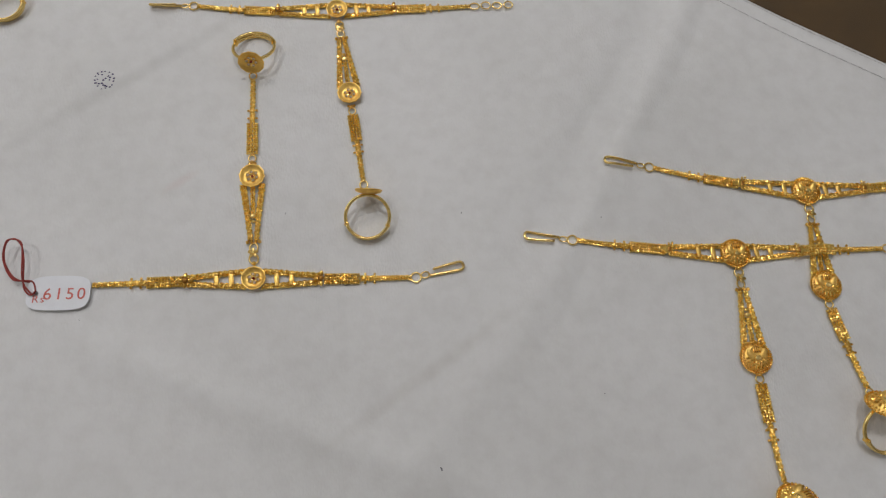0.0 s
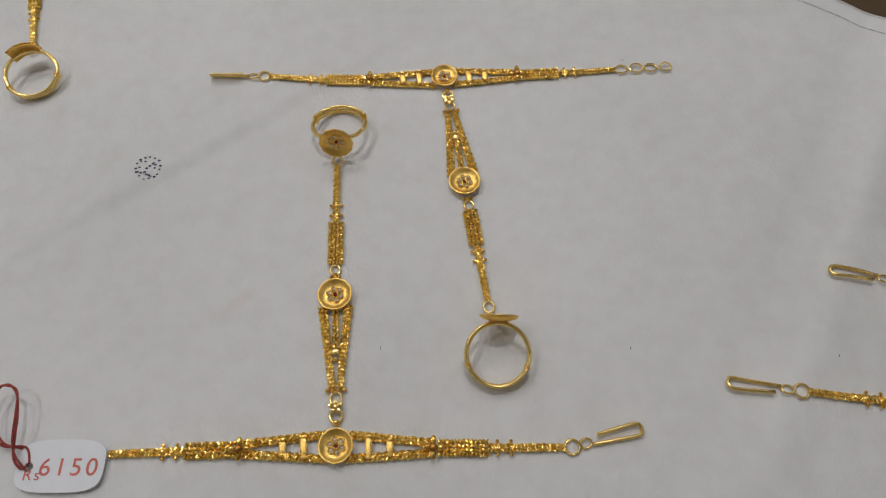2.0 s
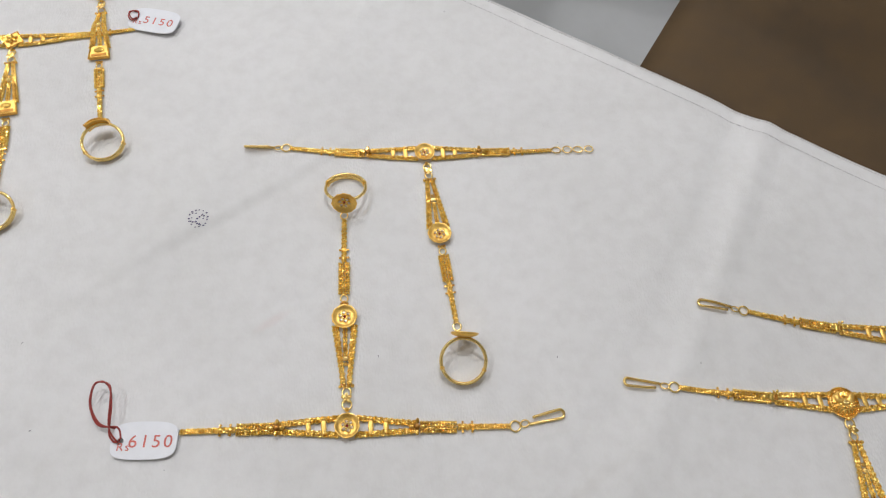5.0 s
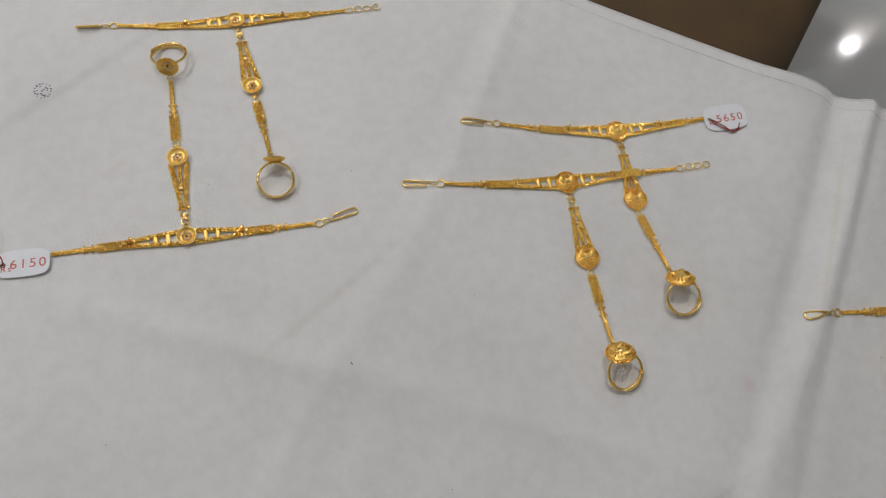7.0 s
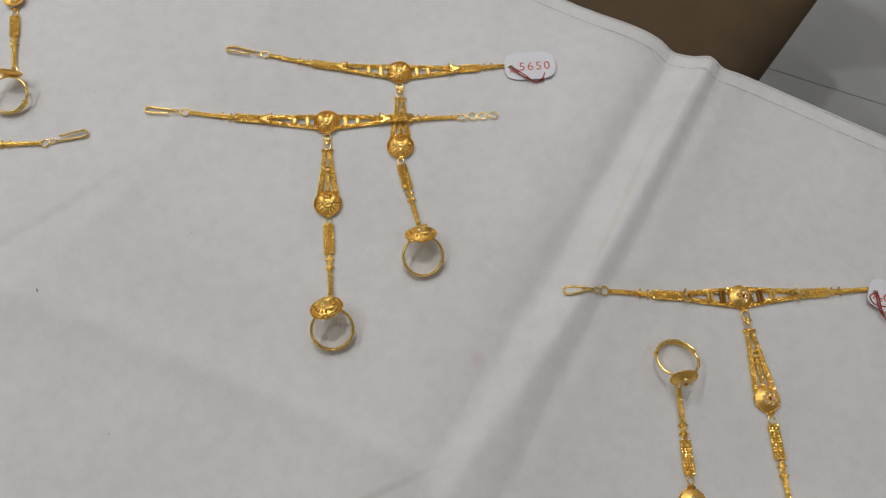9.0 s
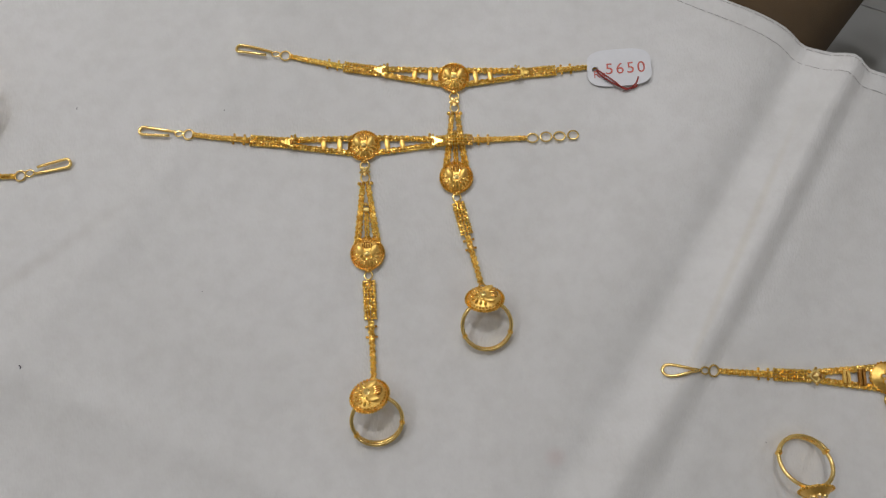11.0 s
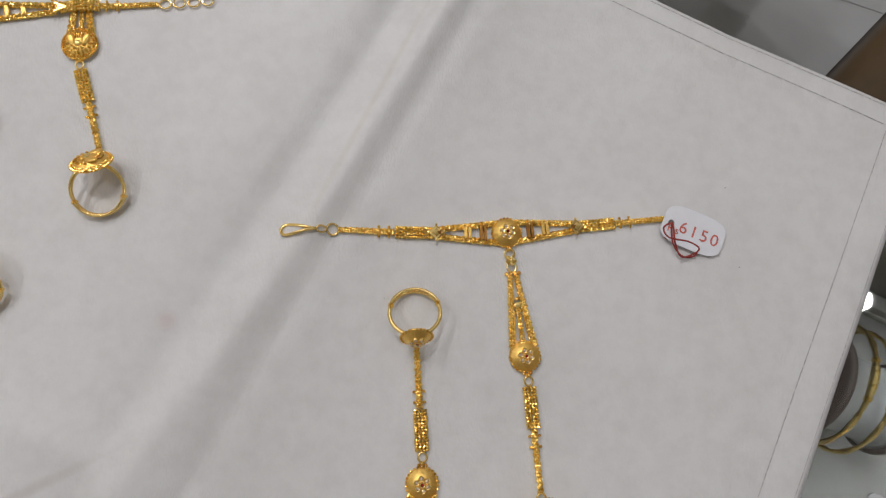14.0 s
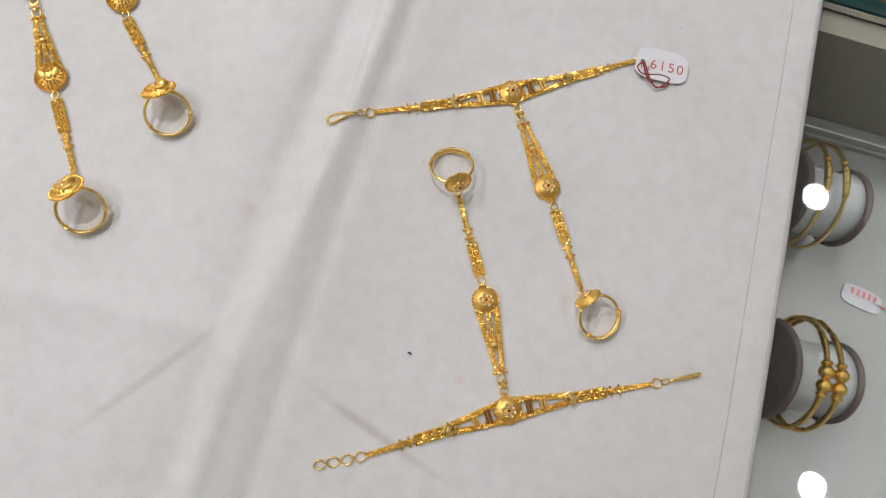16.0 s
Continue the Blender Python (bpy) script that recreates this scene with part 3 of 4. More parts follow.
            # raised bead in dark reddish gold imitates the shade deep behind the crown
            hollow = Heap().add(FINE_BEAD, m @ stretch(Vector((0, r * 0.44, top - 0.2)), r * 0.34, r * 0.3, 0.5))
            part("crown_shade", mesh_of("crown_shade", hollow.v, hollow.f, True), GOLD_RUST, disc, "dark bead painted as the shaded hollow behind the crown")
            for x in (-0.21, -0.07, 0.07, 0.21):
                spike = Heap().add(BEAD, m @ stretch(Vector((x * r, r * 0.47, top + 0.15)), r * 0.055, r * 0.25, 0.5))
                part("crown_point", mesh_of("crown_point", spike.v, spike.f), GOLD, disc)
            for side in (-1, 1):
                leaf = Heap().add(FINE_BEAD, m @ stretch(Vector((side * r * 0.4, r * 0.16, top)), r * 0.24, r * 0.44, 0.75, -0.42 * side, 0.12))
                part("petal", mesh_of("petal", leaf.v, leaf.f, True), GOLD_SATIN, disc, "smooth polished side petal")
            bud = Heap().add(FINE_BEAD, m @ stretch(Vector((0, -r * 0.06, top + 0.2)), r * 0.24, r * 0.2, 0.75))
            part("bud", mesh_of("bud", bud.v, bud.f), GOLD_PALE, disc)
            low = Heap()
            for q in range(9):
                b = math.pi * (1.02 + 0.96 * q / 8)
                low.add(BEAD, m @ stretch(Vector((r * 0.64 * math.cos(b), r * 0.64 * math.sin(b), top - 0.5)), r * 0.16, r * 0.09, 0.6, b))
            for q in range(5):
                b = math.pi * (1.1 + 0.8 * q / 4)
                low.add(BEAD, m @ stretch(Vector((r * 0.37 * math.cos(b), r * 0.37 * math.sin(b) - 0.3, top - 0.05)), r * 0.13, r * 0.12, 0.65, b))
            part("lower_petals", mesh_of("lower_petals", low.v, low.f), GOLD, disc)
        else:
            rim = Heap()
            for side in range(4):
                for k in range(8):
                    t = -0.85 * r + 1.7 * r * k / 8
                    x, y = (t, -0.85 * r) if side == 0 else (0.85 * r, t) if side == 1 else (-t, 0.85 * r) if side == 2 else (-0.85 * r, -t)
                    rim.add(BEAD, m @ stretch(Vector((x, y, 1.1)), 0.5, 0.5, 0.5))
            part("beaded_rim", mesh_of("beaded_rim", rim.v, rim.f), GOLD, disc)
            boss = Heap()
            for k in range(6):
                a = 2 * math.pi * k / 6
                boss.add(FINE_BEAD, m @ stretch(Vector((r * 0.4 * math.cos(a), r * 0.4 * math.sin(a), 1.5)), 1.3, 0.75, 0.8, a))
            boss.add(FINE_BEAD, m @ stretch(Vector((0, 0, 1.8)), 0.9, 0.9, 0.7))
            part("flower_boss", mesh_of("flower_boss", boss.v, boss.f), GOLD, disc)
        return disc

    def motif(self, p, angle):
        """The small ornament halfway along each arm."""
        m = Matrix.Translation(self.at(p, 1.5)) @ Matrix.Rotation(angle, 4, "Z") @ Matrix.Diagonal((1.2 * MM, 1.2 * MM, MM, 1))
        h = Heap()
        if self.style == "dish":
            for k in range(4):
                a = math.pi / 2 * k
                h.add(FINE_BEAD, m @ stretch(Vector((1.6 * math.cos(a), 1.6 * math.sin(a), 0.5)), 1.05, 0.7, 0.45, a))
            self.put("flower_motif", h, GOLD, "four-petalled flower", True)
            c = Heap().add(FINE_BEAD, m @ stretch(Vector((0, 0, 0.9)), 0.95, 0.95, 0.6))
            self.put("flower_centre", c, GOLD_RUST, "reddish domed centre", True)
        elif self.style == "dome":
            h.add(slab_vf([(-2.4, 0), (0, -2.4), (2.4, 0), (0, 2.4)], 0.0, 0.9, 0.3), m)
            h.add(([(-1.3, 0, 1.2), (0, -1.3, 1.2), (1.3, 0, 1.2), (0, 1.3, 1.2), (0, 0, 2.1)], [(0, 1, 4), (1, 2, 4), (2, 3, 4), (3, 0, 4), (3, 2, 1, 0)]), m)
            for k in range(4):
                a = math.pi / 2 * k
                h.add(BEAD, m @ stretch(Vector((2.3 * math.cos(a), 2.3 * math.sin(a), 0.9)), 0.45, 0.45, 0.45))
            self.put("diamond_motif", h, GOLD_PALE, "small pointed diamond ornament")
            inset = Heap().add(([(-1.5, 0.75, 1.25), (-1.5, -0.75, 1.25), (0.6, 0, 1.25), (-0.7, 0, 2.2)], [(0, 1, 3), (1, 2, 3), (2, 0, 3), (2, 1, 0)]), m)
            self.put("triangle_inset", inset, GOLD_RUST, "reddish triangle set in the ornament")
        elif self.style == "lotus":
            h.add(slab_vf([(-0.6, -2.0), (1.5, -1.1), (1.5, 1.1), (-0.6, 2.0)], 0.0, 0.7, 0.25), m)
            h.add(slab_vf([(1.3, -1.0), (3.4, -0.25), (3.4, 0.25), (1.3, 1.0)], 0.0, 0.55, 0.15), m)
            for y in (-2.2, -1.1, 0.0, 1.1, 2.2):
                h.add(BEAD, m @ stretch(Vector((-1.0, y, 0.75)), 0.5, 0.5, 0.55))
            for o in (-1, 1):
                for k in range(3):
                    h.add(BEAD, m @ stretch(Vector((0.1 + 1.2 * k, o * (2.0 - 0.62 * k), 0.6)), 0.42, 0.42, 0.45))
            # dark bead puts the shade of the leaf's hollow into colour
            hollow = Heap().add(FINE_BEAD, m @ stretch(Vector((0.0, 0, 0.55)), 0.6, 1.2, 0.3))
            self.put("leaf_shade", hollow, GOLD_RUST, "dark bead painted as the shaded hollow of the leaf", True)
            self.put("leaf_motif", h, GOLD_CHAIN, "small folded leaf ornament")

    def arm_place(self, start, end, d, length):
        """A place d along an arm that leaves at start degrees and ends at end degrees."""
        p, steps = self.c.copy(), 24
        for k in range(steps):
            a = radians(start + (end - start) * (k + 0.5) / steps * d / length)
            p += Vector((math.cos(a), math.sin(a))) * (d / steps)
        return p, radians(start + (end - start) * d / length)

    def arm(self, start, end, length, finish, angle, reach=None):
        """finish: hook, pear_hook, rings or tag."""

        def side(d, o):
            p, a = self.arm_place(start, end, d, length)
            return p + Vector((-math.sin(a), math.cos(a))) * o

        def line(d0, d1, o0, o1, n=8):
            return [side(d0 + (d1 - d0) * k / n, o0 + (o1 - o0) * k / n) for k in range(n + 1)]

        k = length / 62.0
        has_motif = self.style != "square"
        motif_d, strip = 25.0 * k, ((26.6 if has_motif else 24.5) * k, 40.5 * k)
        wide = 4.3 if self.style == "dome" else 3.8
        for o in (-1, 1):
            self.strand("link_strand", line(3.0, motif_d + 0.4, o * wide, o * 1.95), 0.62)
            self.strand("link_strand", line(3.4, motif_d + 0.4, o * (wide - 0.75), o * 1.25), 0.6, 1.0, None, lambda t: 0.25)
            self.strand("link_strand", line(4.0, motif_d + 0.4, o * (wide - 1.5), o * 0.55), 0.6)
        for d, w in ((8.6 * k, 2.7), (14.2 * k, 2.0)):
            p, a = self.arm_place(start, end, d, length)
            m = Matrix.Translation(self.at(p, 1.1)) @ Matrix.Rotation(a, 4, "Z") @ Matrix.Diagonal((MM, MM, MM, 1))
            h = Heap()
            if self.style == "dome":
                for x in (-0.75, 0.75):
                    h.add(slab_vf([(x - 0.6, -w - 0.2), (x + 0.6, -w - 0.2), (x + 0.6, w + 0.2), (x - 0.6, w + 0.2)], 0.0, 0.8, 0.25), m)
            else:
                h.add(FINE_BEAD, m @ stretch(Vector((0, 0, 0.25)), 1.05, w + 0.3, 0.4, 0.1))
                for y in (-w, w):
                    h.add(FINE_BEAD, m @ stretch(Vector((0, y, 0.6)), 0.8, 0.55, 0.5))
            rusty = self.style == "dome" and d < 10
            self.put("cross_plate", h, GOLD_RUST if rusty else GOLD_SATIN, "reddish cross plate" if rusty else "small satin cross plate")
        if has_motif:
            p, a = self.arm_place(start, end, motif_d + 0.6, length)
            self.motif(p, a)
        for o in (-1.65, -0.55, 0.55, 1.65):
            self.strand("link_strand", line(strip[0], strip[1], o, o * (1.0 if has_motif else 0.7)), 0.64, 1.0, None, None, True, abs(o) > 1)
        for d in (42.4 * k, 46.0 * k):
            p, a = self.arm_place(start, end, d, length)
            self.station(p, a)
        stop = reach or length - 1.6
        for o in (-0.64, 0.0, 0.64):
            self.strand("link_strand", line(strip[1], stop, o * 1.15, o * 0.9), 0.56, 0.9, None, (lambda t: 0.25) if o == 0 else None)
        p, a = self.arm_place(start, end, length, length)
        go = Vector((math.cos(radians(angle)), math.sin(radians(angle))))
        perp = Vector((-go.y, go.x))
        if finish == "rings":
            for j in range(4):
                q = p + go * (0.6 + 5.2 * j)
                self.loop("chain_ring", q, 2.15 if j < 3 else 2.0, 0.34, None, 0.85, radians(angle), 0.7 + 0.2 * (j % 2), 0.08 * (1 if j % 2 else -1))
        elif finish != "tag":
            self.loop("eyelet", p, 1.95, 0.36)
            self.loop("small_link", p + go * 3.7, 1.6, 0.32, None, 0.75, radians(angle), 0.8, 0.2)
            pts = []
            q0 = p + go * 5.4
            if finish == "pear_hook":
                for s in range(25):
                    t = s / 24.0
                    x = 12.5 * math.sin(math.pi * t) ** 0.9
                    y = 2.4 * math.sin(2 * math.pi * t) * (0.35 + 0.65 * math.sin(math.pi * t))
                    pts.append(self.at(q0 + go * x + perp * y, 0.7 + 0.3 * math.sin(t * 6)))
            else:
                flat = 0.55 if finish == "flat_hook" else 1.65
                for s in range(7):
                    pts.append((12.4 * s / 6.0, -flat))
                for s in range(1, 8):
                    t = -math.pi / 2 + math.pi * s / 8
                    pts.append((12.4 + flat * math.cos(t) * 0.9, flat * math.sin(t)))
                for s in range(6):
                    pts.append((12.4 - 10.6 * s / 5.0, flat + 0.15 * s * (0 if finish == "flat_hook" else 1)))
                pts = [self.at(q0 + go * x + perp * (y * (0.45 + 0.55 * x / 13.0)), 0.8 + (1.6 if finish == "flat_hook" else 0.5) * (y / max(flat, 0.1) * 0.5 + 0.5)) for x, y in pts]
            self.put("hook_clasp", Heap().add(tube(pts, 0.55 * MM, 7)), GOLD_PALE, "bright gold wire hook", True)

    def drop(self, joint, end, mid_share=0.83, wide=4.7):
        """From the medallion down to the strip's joint, then the narrow strip to end."""
        j, e = Vector(joint), Vector(end)
        d = (j - self.c)
        length = d.length
        d.normalize()
        s = Vector((-d.y, d.x))
        a = math.atan2(d.y, d.x)

        def on(t, o=0.0):
            return self.c + d * t + s * o

        self.loop("drop_link", on(8.0), 2.0, 0.36, None, 0.85, a, 0.9, 0.1)
        flower = Heap()
        for k in range(5):
            b = 2 * math.pi * k / 5
            flower.add(FINE_BEAD, stretch(self.at(on(10.3 + 1.2 * math.cos(b), 1.2 * math.sin(b)), 1.8), 0.95 * MM, 0.72 * MM, 0.35 * MM, b + a))
        flower.add(FINE_BEAD, stretch(self.at(on(10.3), 2.3), 0.7 * MM, 0.7 * MM, 0.45 * MM))
        self.put("link_flower", flower, GOLD_PALE)
        self.loop("drop_link", on(12.6), 1.9, 0.36, None, 0.85, a, 0.8, -0.1)
        bar = Heap()
        for o in (-2.3, -0.8, 0.8, 2.3):
            bar.add(FINE_BEAD, stretch(self.at(on(15.0, o), 1.0), 0.75 * MM, 0.75 * MM, 0.75 * MM, a))
        self.put("spacer_bar", bar, GOLD)
        mid = length * mid_share
        top, low = 15.6, mid - 3.2
        for o in (-1, 1):
            self.strand("link_strand", [on(top + (low - top) * t, o * (1.6 + (wide - 1.6) * t ** 1.1)) for t in (0, 0.25, 0.5, 0.75, 1.0)], 0.66)
            self.strand("link_strand", [on(top + (low - top) * t, o * (1.1 + (wide - 2.0) * t ** 1.1)) for t in (0, 0.25, 0.5, 0.75, 1.0)], 0.6, 1.0, None, lambda t: 0.25)
            self.strand("link_strand", [on(top + (low - top) * t, o * (0.6 + (wide - 2.4) * t ** 1.1)) for t in (0, 0.25, 0.5, 0.75, 1.0)], 0.6)
        half = top + (low - top) * 0.42
        self.strand("link_strand", [on(half + 1, -0.45), on(low, -0.55)], 0.58)
        self.strand("link_strand", [on(half + 1, 0.45), on(low, 0.55)], 0.58)
        cube = Heap().add(FINE_BEAD, stretch(self.at(on(half), 1.4), 1.1 * MM, 1.4 * MM, 0.7 * MM, a)).add(FINE_BEAD, stretch(self.at(on(half - 2.2), 1.1), 0.8 * MM, 0.8 * MM, 0.6 * MM, a))
        self.put("bright_boss", cube, GOLD_PALE)
        if self.style == "square":
            m = Matrix.Translation(self.at(on(mid), 0.4)) @ Matrix.Rotation(a, 4, "Z") @ Matrix.Diagonal((MM, MM, MM, 1))
            h = Heap().add(slab_vf([(-4.5, -wide + 0.9), (3.6, -wide), (3.6, wide), (-4.5, wide - 0.9)], 0.0, 1.3, 0.3), m)
            plate = self.put("trapezoid_plate", h, GOLD_SATIN, "gold plate widening towards its foot")
            rim = Heap()
            for k in range(11):
                rim.add(BEAD, m @ stretch(Vector((3.5, -4.7 + k * 0.94, 1.2)), 0.55, 0.55, 0.55))
            for k in range(20):
                for o in (-1, 1):
                    rim.add(BEAD, m @ stretch(Vector((3.4 - k * 1.0, o * (4.75 - 0.115 * k), 1.2)), 0.55, 0.55, 0.55))
            part("beaded_rim", mesh_of("beaded_rim", rim.v, rim.f), GOLD, plate)
            slot = Heap().add(slab_vf([(0.9, -3.4), (2.5, -3.6), (2.5, 3.6), (0.9, 3.4)], 1.25, 1.55, 0.1), m)
            part("dark_slot", mesh_of("dark_slot", slot.v, slot.f), GOLD_RUST, plate, "darkened engraved band")
            arch = Heap().add(FINE_BEAD, m @ stretch(Vector((-1.4, 0, 1.4)), 1.8, 2.4, 0.7))
            part("arch_boss", mesh_of("arch_boss", arch.v, arch.f), GOLD, plate)
        else:
            self.medal("drop_medallion", on(mid), a + math.pi / 2 + (0.0 if self.style == "lotus" else 0.4), {"dish": 5.1, "dome": 5.4, "lotus": 6.0}[self.style], self.style)
            if self.style == "lotus":
                for o in (-1, 1):
                    self.strand("beaded_edge", [on(mid - 6.0 + 1.4 * k, o * (3.4 + 0.5 * math.sin(k * 0.7))) for k in range(5)], 0.55, 1.0, GOLD, None, False, True)
        knob = Heap().add(FINE_BEAD, stretch(self.at(on(mid + 6.4), 1.1), 0.8 * MM, 0.8 * MM, 0.8 * MM)).add(FINE_BEAD, stretch(self.at(on(mid + 5.9, 1.2), 0.9), 0.6 * MM, 0.6 * MM, 0.6 * MM)).add(FINE_BEAD, stretch(self.at(on(mid + 5.9, -1.2), 0.9), 0.6 * MM, 0.6 * MM, 0.6 * MM))
        self.put("knob", knob, GOLD)
        self.loop("drop_link", on(length - 0.6), 1.6, 0.34, None, 0.9, a, 0.8, 0.1)
        d2 = e - j
        run = d2.length
        d2.normalize()
        s2 = Vector((-d2.y, d2.x))
        a2 = math.atan2(d2.y, d2.x)
        strip = run * 0.43
        for o in (-1.75, -0.6, 0.6, 1.75):
            self.strand("link_strand", [j + d2 * 1.2 + s2 * o, j + d2 * strip + s2 * o], 0.66, 1.0, None, None, True, abs(o) > 1)
        for share in (0.49, 0.59):
            p = j + d2 * (run * share)
            self.station(p, a2)
        rise = self.rise
        lift = (lambda t: rise * max(0.0, (t - 0.35) / 0.65) ** 2)
        for o in (-0.62, 0.62):
            self.strand("link_strand", [j + d2 * strip + s2 * o, e + s2 * o * 0.8], 0.68, 0.95, None, lift)
        self.strand("link_strand", [j + d2 * strip, e], 0.5, 1.15, None, lambda t: 0.4 + lift(t))
        self.loop("ring_link", e + d2 * 1.8, 1.75, 0.34, None, 0.9, a2, 0.9 + rise)

    def finger_ring(self, end, centre, tilt, turn=0.0, r=8.7, disc=5.4):
        """A finger ring propped on its ornament, which faces the chain's end."""
        e, c = Vector(end), Vector(centre)
        back = (e - c).normalized()
        yaw = math.atan2(back.y, back.x) + radians(turn)
        flat = self.at((c.x, c.y), 1.5 + r * math.sin(radians(tilt)))
        m = Matrix.Translation(flat) @ Matrix.Rotation(yaw, 4, "Z") @ Matrix.Rotation(-radians(tilt), 4, "Y")
        wire = [m @ Vector((r * math.cos(2 * math.pi * k / 48) * MM, r * math.sin(2 * math.pi * k / 48) * MM, 0)) for k in range(48)]
        band = self.put("ring_band", Heap().add(tube(wire, 0.7 * MM, 8, True)), GOLD_PALE, "plain gold wire ring band", True)
        second = [m @ Vector((r * 1.005 * math.cos(a) * MM, r * 1.005 * math.sin(a) * MM, 1.2 * MM)) for a in [math.pi * (0.62 + 0.76 * k / 20) for k in range(21)]]
        part("adjusting_band", mesh_of("adjusting_band", *tube(second, 0.55 * MM, 8), True), GOLD_PALE, band)
        third = [p - m.to_3x3() @ Vector((0, 0, 2.2 * MM)) for p in second]
        part("adjusting_band", mesh_of("adjusting_band", *tube(third, 0.45 * MM, 8), True), GOLD_PALE, band)
        row = Heap()
        for k in range(19):
            b = math.pi * (0.65 + 0.7 * k / 18)
            row.add(BEAD, m @ stretch(Vector((r * 0.985 * math.cos(b), r * 0.985 * math.sin(b), 0.62)) * MM, 0.5 * MM, 0.5 * MM, 0.5 * MM, b))
        part("beaded_edge", mesh_of("beaded_edge", row.v, row.f), GOLD_PALE, band)
        for a in (math.pi * 0.62, math.pi * 1.38):
            h = Heap().add(FINE_BEAD, m @ stretch(Vector((r * math.cos(a) * MM, r * math.sin(a) * MM, 0.1 * MM)), 1.05 * MM, 0.8 * MM, 1.9 * MM, a))
            part("collar", mesh_of("collar", h.v, h.f), GOLD, band)
        face = m @ Matrix.Translation(((r + 0.2) * MM, 0, 0)) @ Matrix.Rotation(radians(62 if self.style == "lotus" else 90), 4, "Y") @ Matrix.Rotation(radians(180), 4, "Z")
        if self.style == "square":
            mm = face @ Matrix.Diagonal((MM, MM, MM, 1))
            verts, faces, n = [], [], 9
            for k in range(n):
                y = -4.9 + 9.8 * k / (n - 1)
                z = 0.3 - 0.07 * y * y
                verts += [(-3.2, y, z), (-2.7, y, z + 1.3), (0, y, z + 1.7), (2.7, y, z + 1.3), (3.2, y, z)]
            for k in range(n - 1):
                for q in range(5):
                    faces.append((5 * k + q, 5 * k + 5 + q, 5 * k + 5 + (q + 1) % 5, 5 * k + (q + 1) % 5))
            faces += [tuple(range(4, -1, -1)), tuple(range(5 * n - 5, 5 * n))]
            h = Heap().add((verts, faces), mm)
            plate = self.put("ring_plate", h, GOLD_SATIN, "oblong satin gold plate")
            rim = Heap()
            for k in range(12):
                y = -4.9 + k * 0.89
                for x in (-3.1, -1.0, 1.0, 3.1):
                    rim.add(BEAD, mm @ stretch(Vector((x, y, (0.9 if abs(x) > 2 else 1.9) - 0.07 * y * y)), 0.5, 0.5, 0.5))
            part("beaded_rim", mesh_of("beaded_rim", rim.v, rim.f), GOLD, plate)
        else:
            self.medal("ring_ornament", None, 0, disc + (1.2 if self.style == "lotus" else 0.0), self.style, face)


def slab_vf(corners, z0, z1, inset):
    """A low plate over four corners, its upper edge drawn in."""
    cx, cy = sum(p[0] for p in corners) / 4, sum(p[1] for p in corners) / 4
    verts = [(x, y, z0) for x, y in corners] + [(x, y, z1 - inset) for x, y in corners]
    for x, y in corners:
        d = Vector((cx - x, cy - y)).normalized() * inset * 1.4
        verts.append((x + d.x, y + d.y, z1))
    faces = [(3, 2, 1, 0), (8, 9, 10, 11)]
    for level in (0, 4):
        for k in range(4):
            m = (k + 1) % 4
            faces.append((level + k, level + m, level + 4 + m, level + 4 + k))
    return verts, faces


def hand_chain(style, centre, label, left, right, joint, end, ring, tilt, turn=0.0, over=(), mid_share=0.83):
    chain = HandChain(style, centre, label, over)
    chain.rise = max(0.0, 17.4 * math.sin(radians(tilt)) - 5.2 * math.cos(radians(tilt))) * 0.45
    toward = (Vector(joint) - Vector(centre))
    a = math.atan2(toward.y, toward.x)
    chain.medal("centre_medallion", centre, a + math.pi / 2 + (0.0 if style == "lotus" else 0.4), {"dish": 4.7, "dome": 5.4, "lotus": 5.8, "square": 4.6}[style], style)
    knob = Heap().add(FINE_BEAD, stretch(chain.at(Vector(centre) + toward.normalized() * 6.1, 1.0), 0.9 * MM, 0.9 * MM, 0.9 * MM))
    chain.put("knob", knob, GOLD)
    chain.arm(*left)
    chain.arm(*right)
    chain.drop(joint, end, mid_share)
    chain.finger_ring(end, ring, tilt, turn)
    return chain


hand_chain("dish", (-40.5, 93.3), "gold hand chain with dished flower discs, red price tag beside it",
           (189.3, 190, 62, "tag", 190), (6.5, 8.5, 62.5, "hook", 22), (-51.5, 144), (-58.5, 180), (-60.3, 194), 19, 2)
hand_chain("dish", (-28.8, 220.5), "gold hand chain with dished flower discs and extension rings",
           (191, 181.5, 63.5, "flat_hook", 190), (9.5, 12.5, 61.5, "rings", 11), (-14.2, 170.2), (-5, 139.5), (-0.6, 123), 17, -10)
hand_chain("lotus", (180, 159.2), "gold hand chain with beaded lotus bosses under another chain",
           (182.5, 174, 67, "hook", 178), (9, 13.5, 62, "tag", 12), (186.2, 110), (198.3, 78.8), (201.5, 63.8), 20, 0)
hand_chain("lotus", (148.8, 127.3), "gold hand chain with beaded lotus bosses laid over another chain",
           (184.8, 180.5, 67, "hook", 180), (9.8, 8.2, 64, "rings", 10), (157, 77.2), (163.8, 40.6), (166.9, 27.4), 26, 8, ((183.5, 133, 2.2),))
hand_chain("dome", (344, 60.6), "gold hand chain with domed flower discs and red price tag",
           (185.6, 182.2, 62, "pear_hook", 185.5), (9.2, 10, 62, "tag", 10), (354, 8), (359.2, -28), (363.5, -39.8), 19, 10)
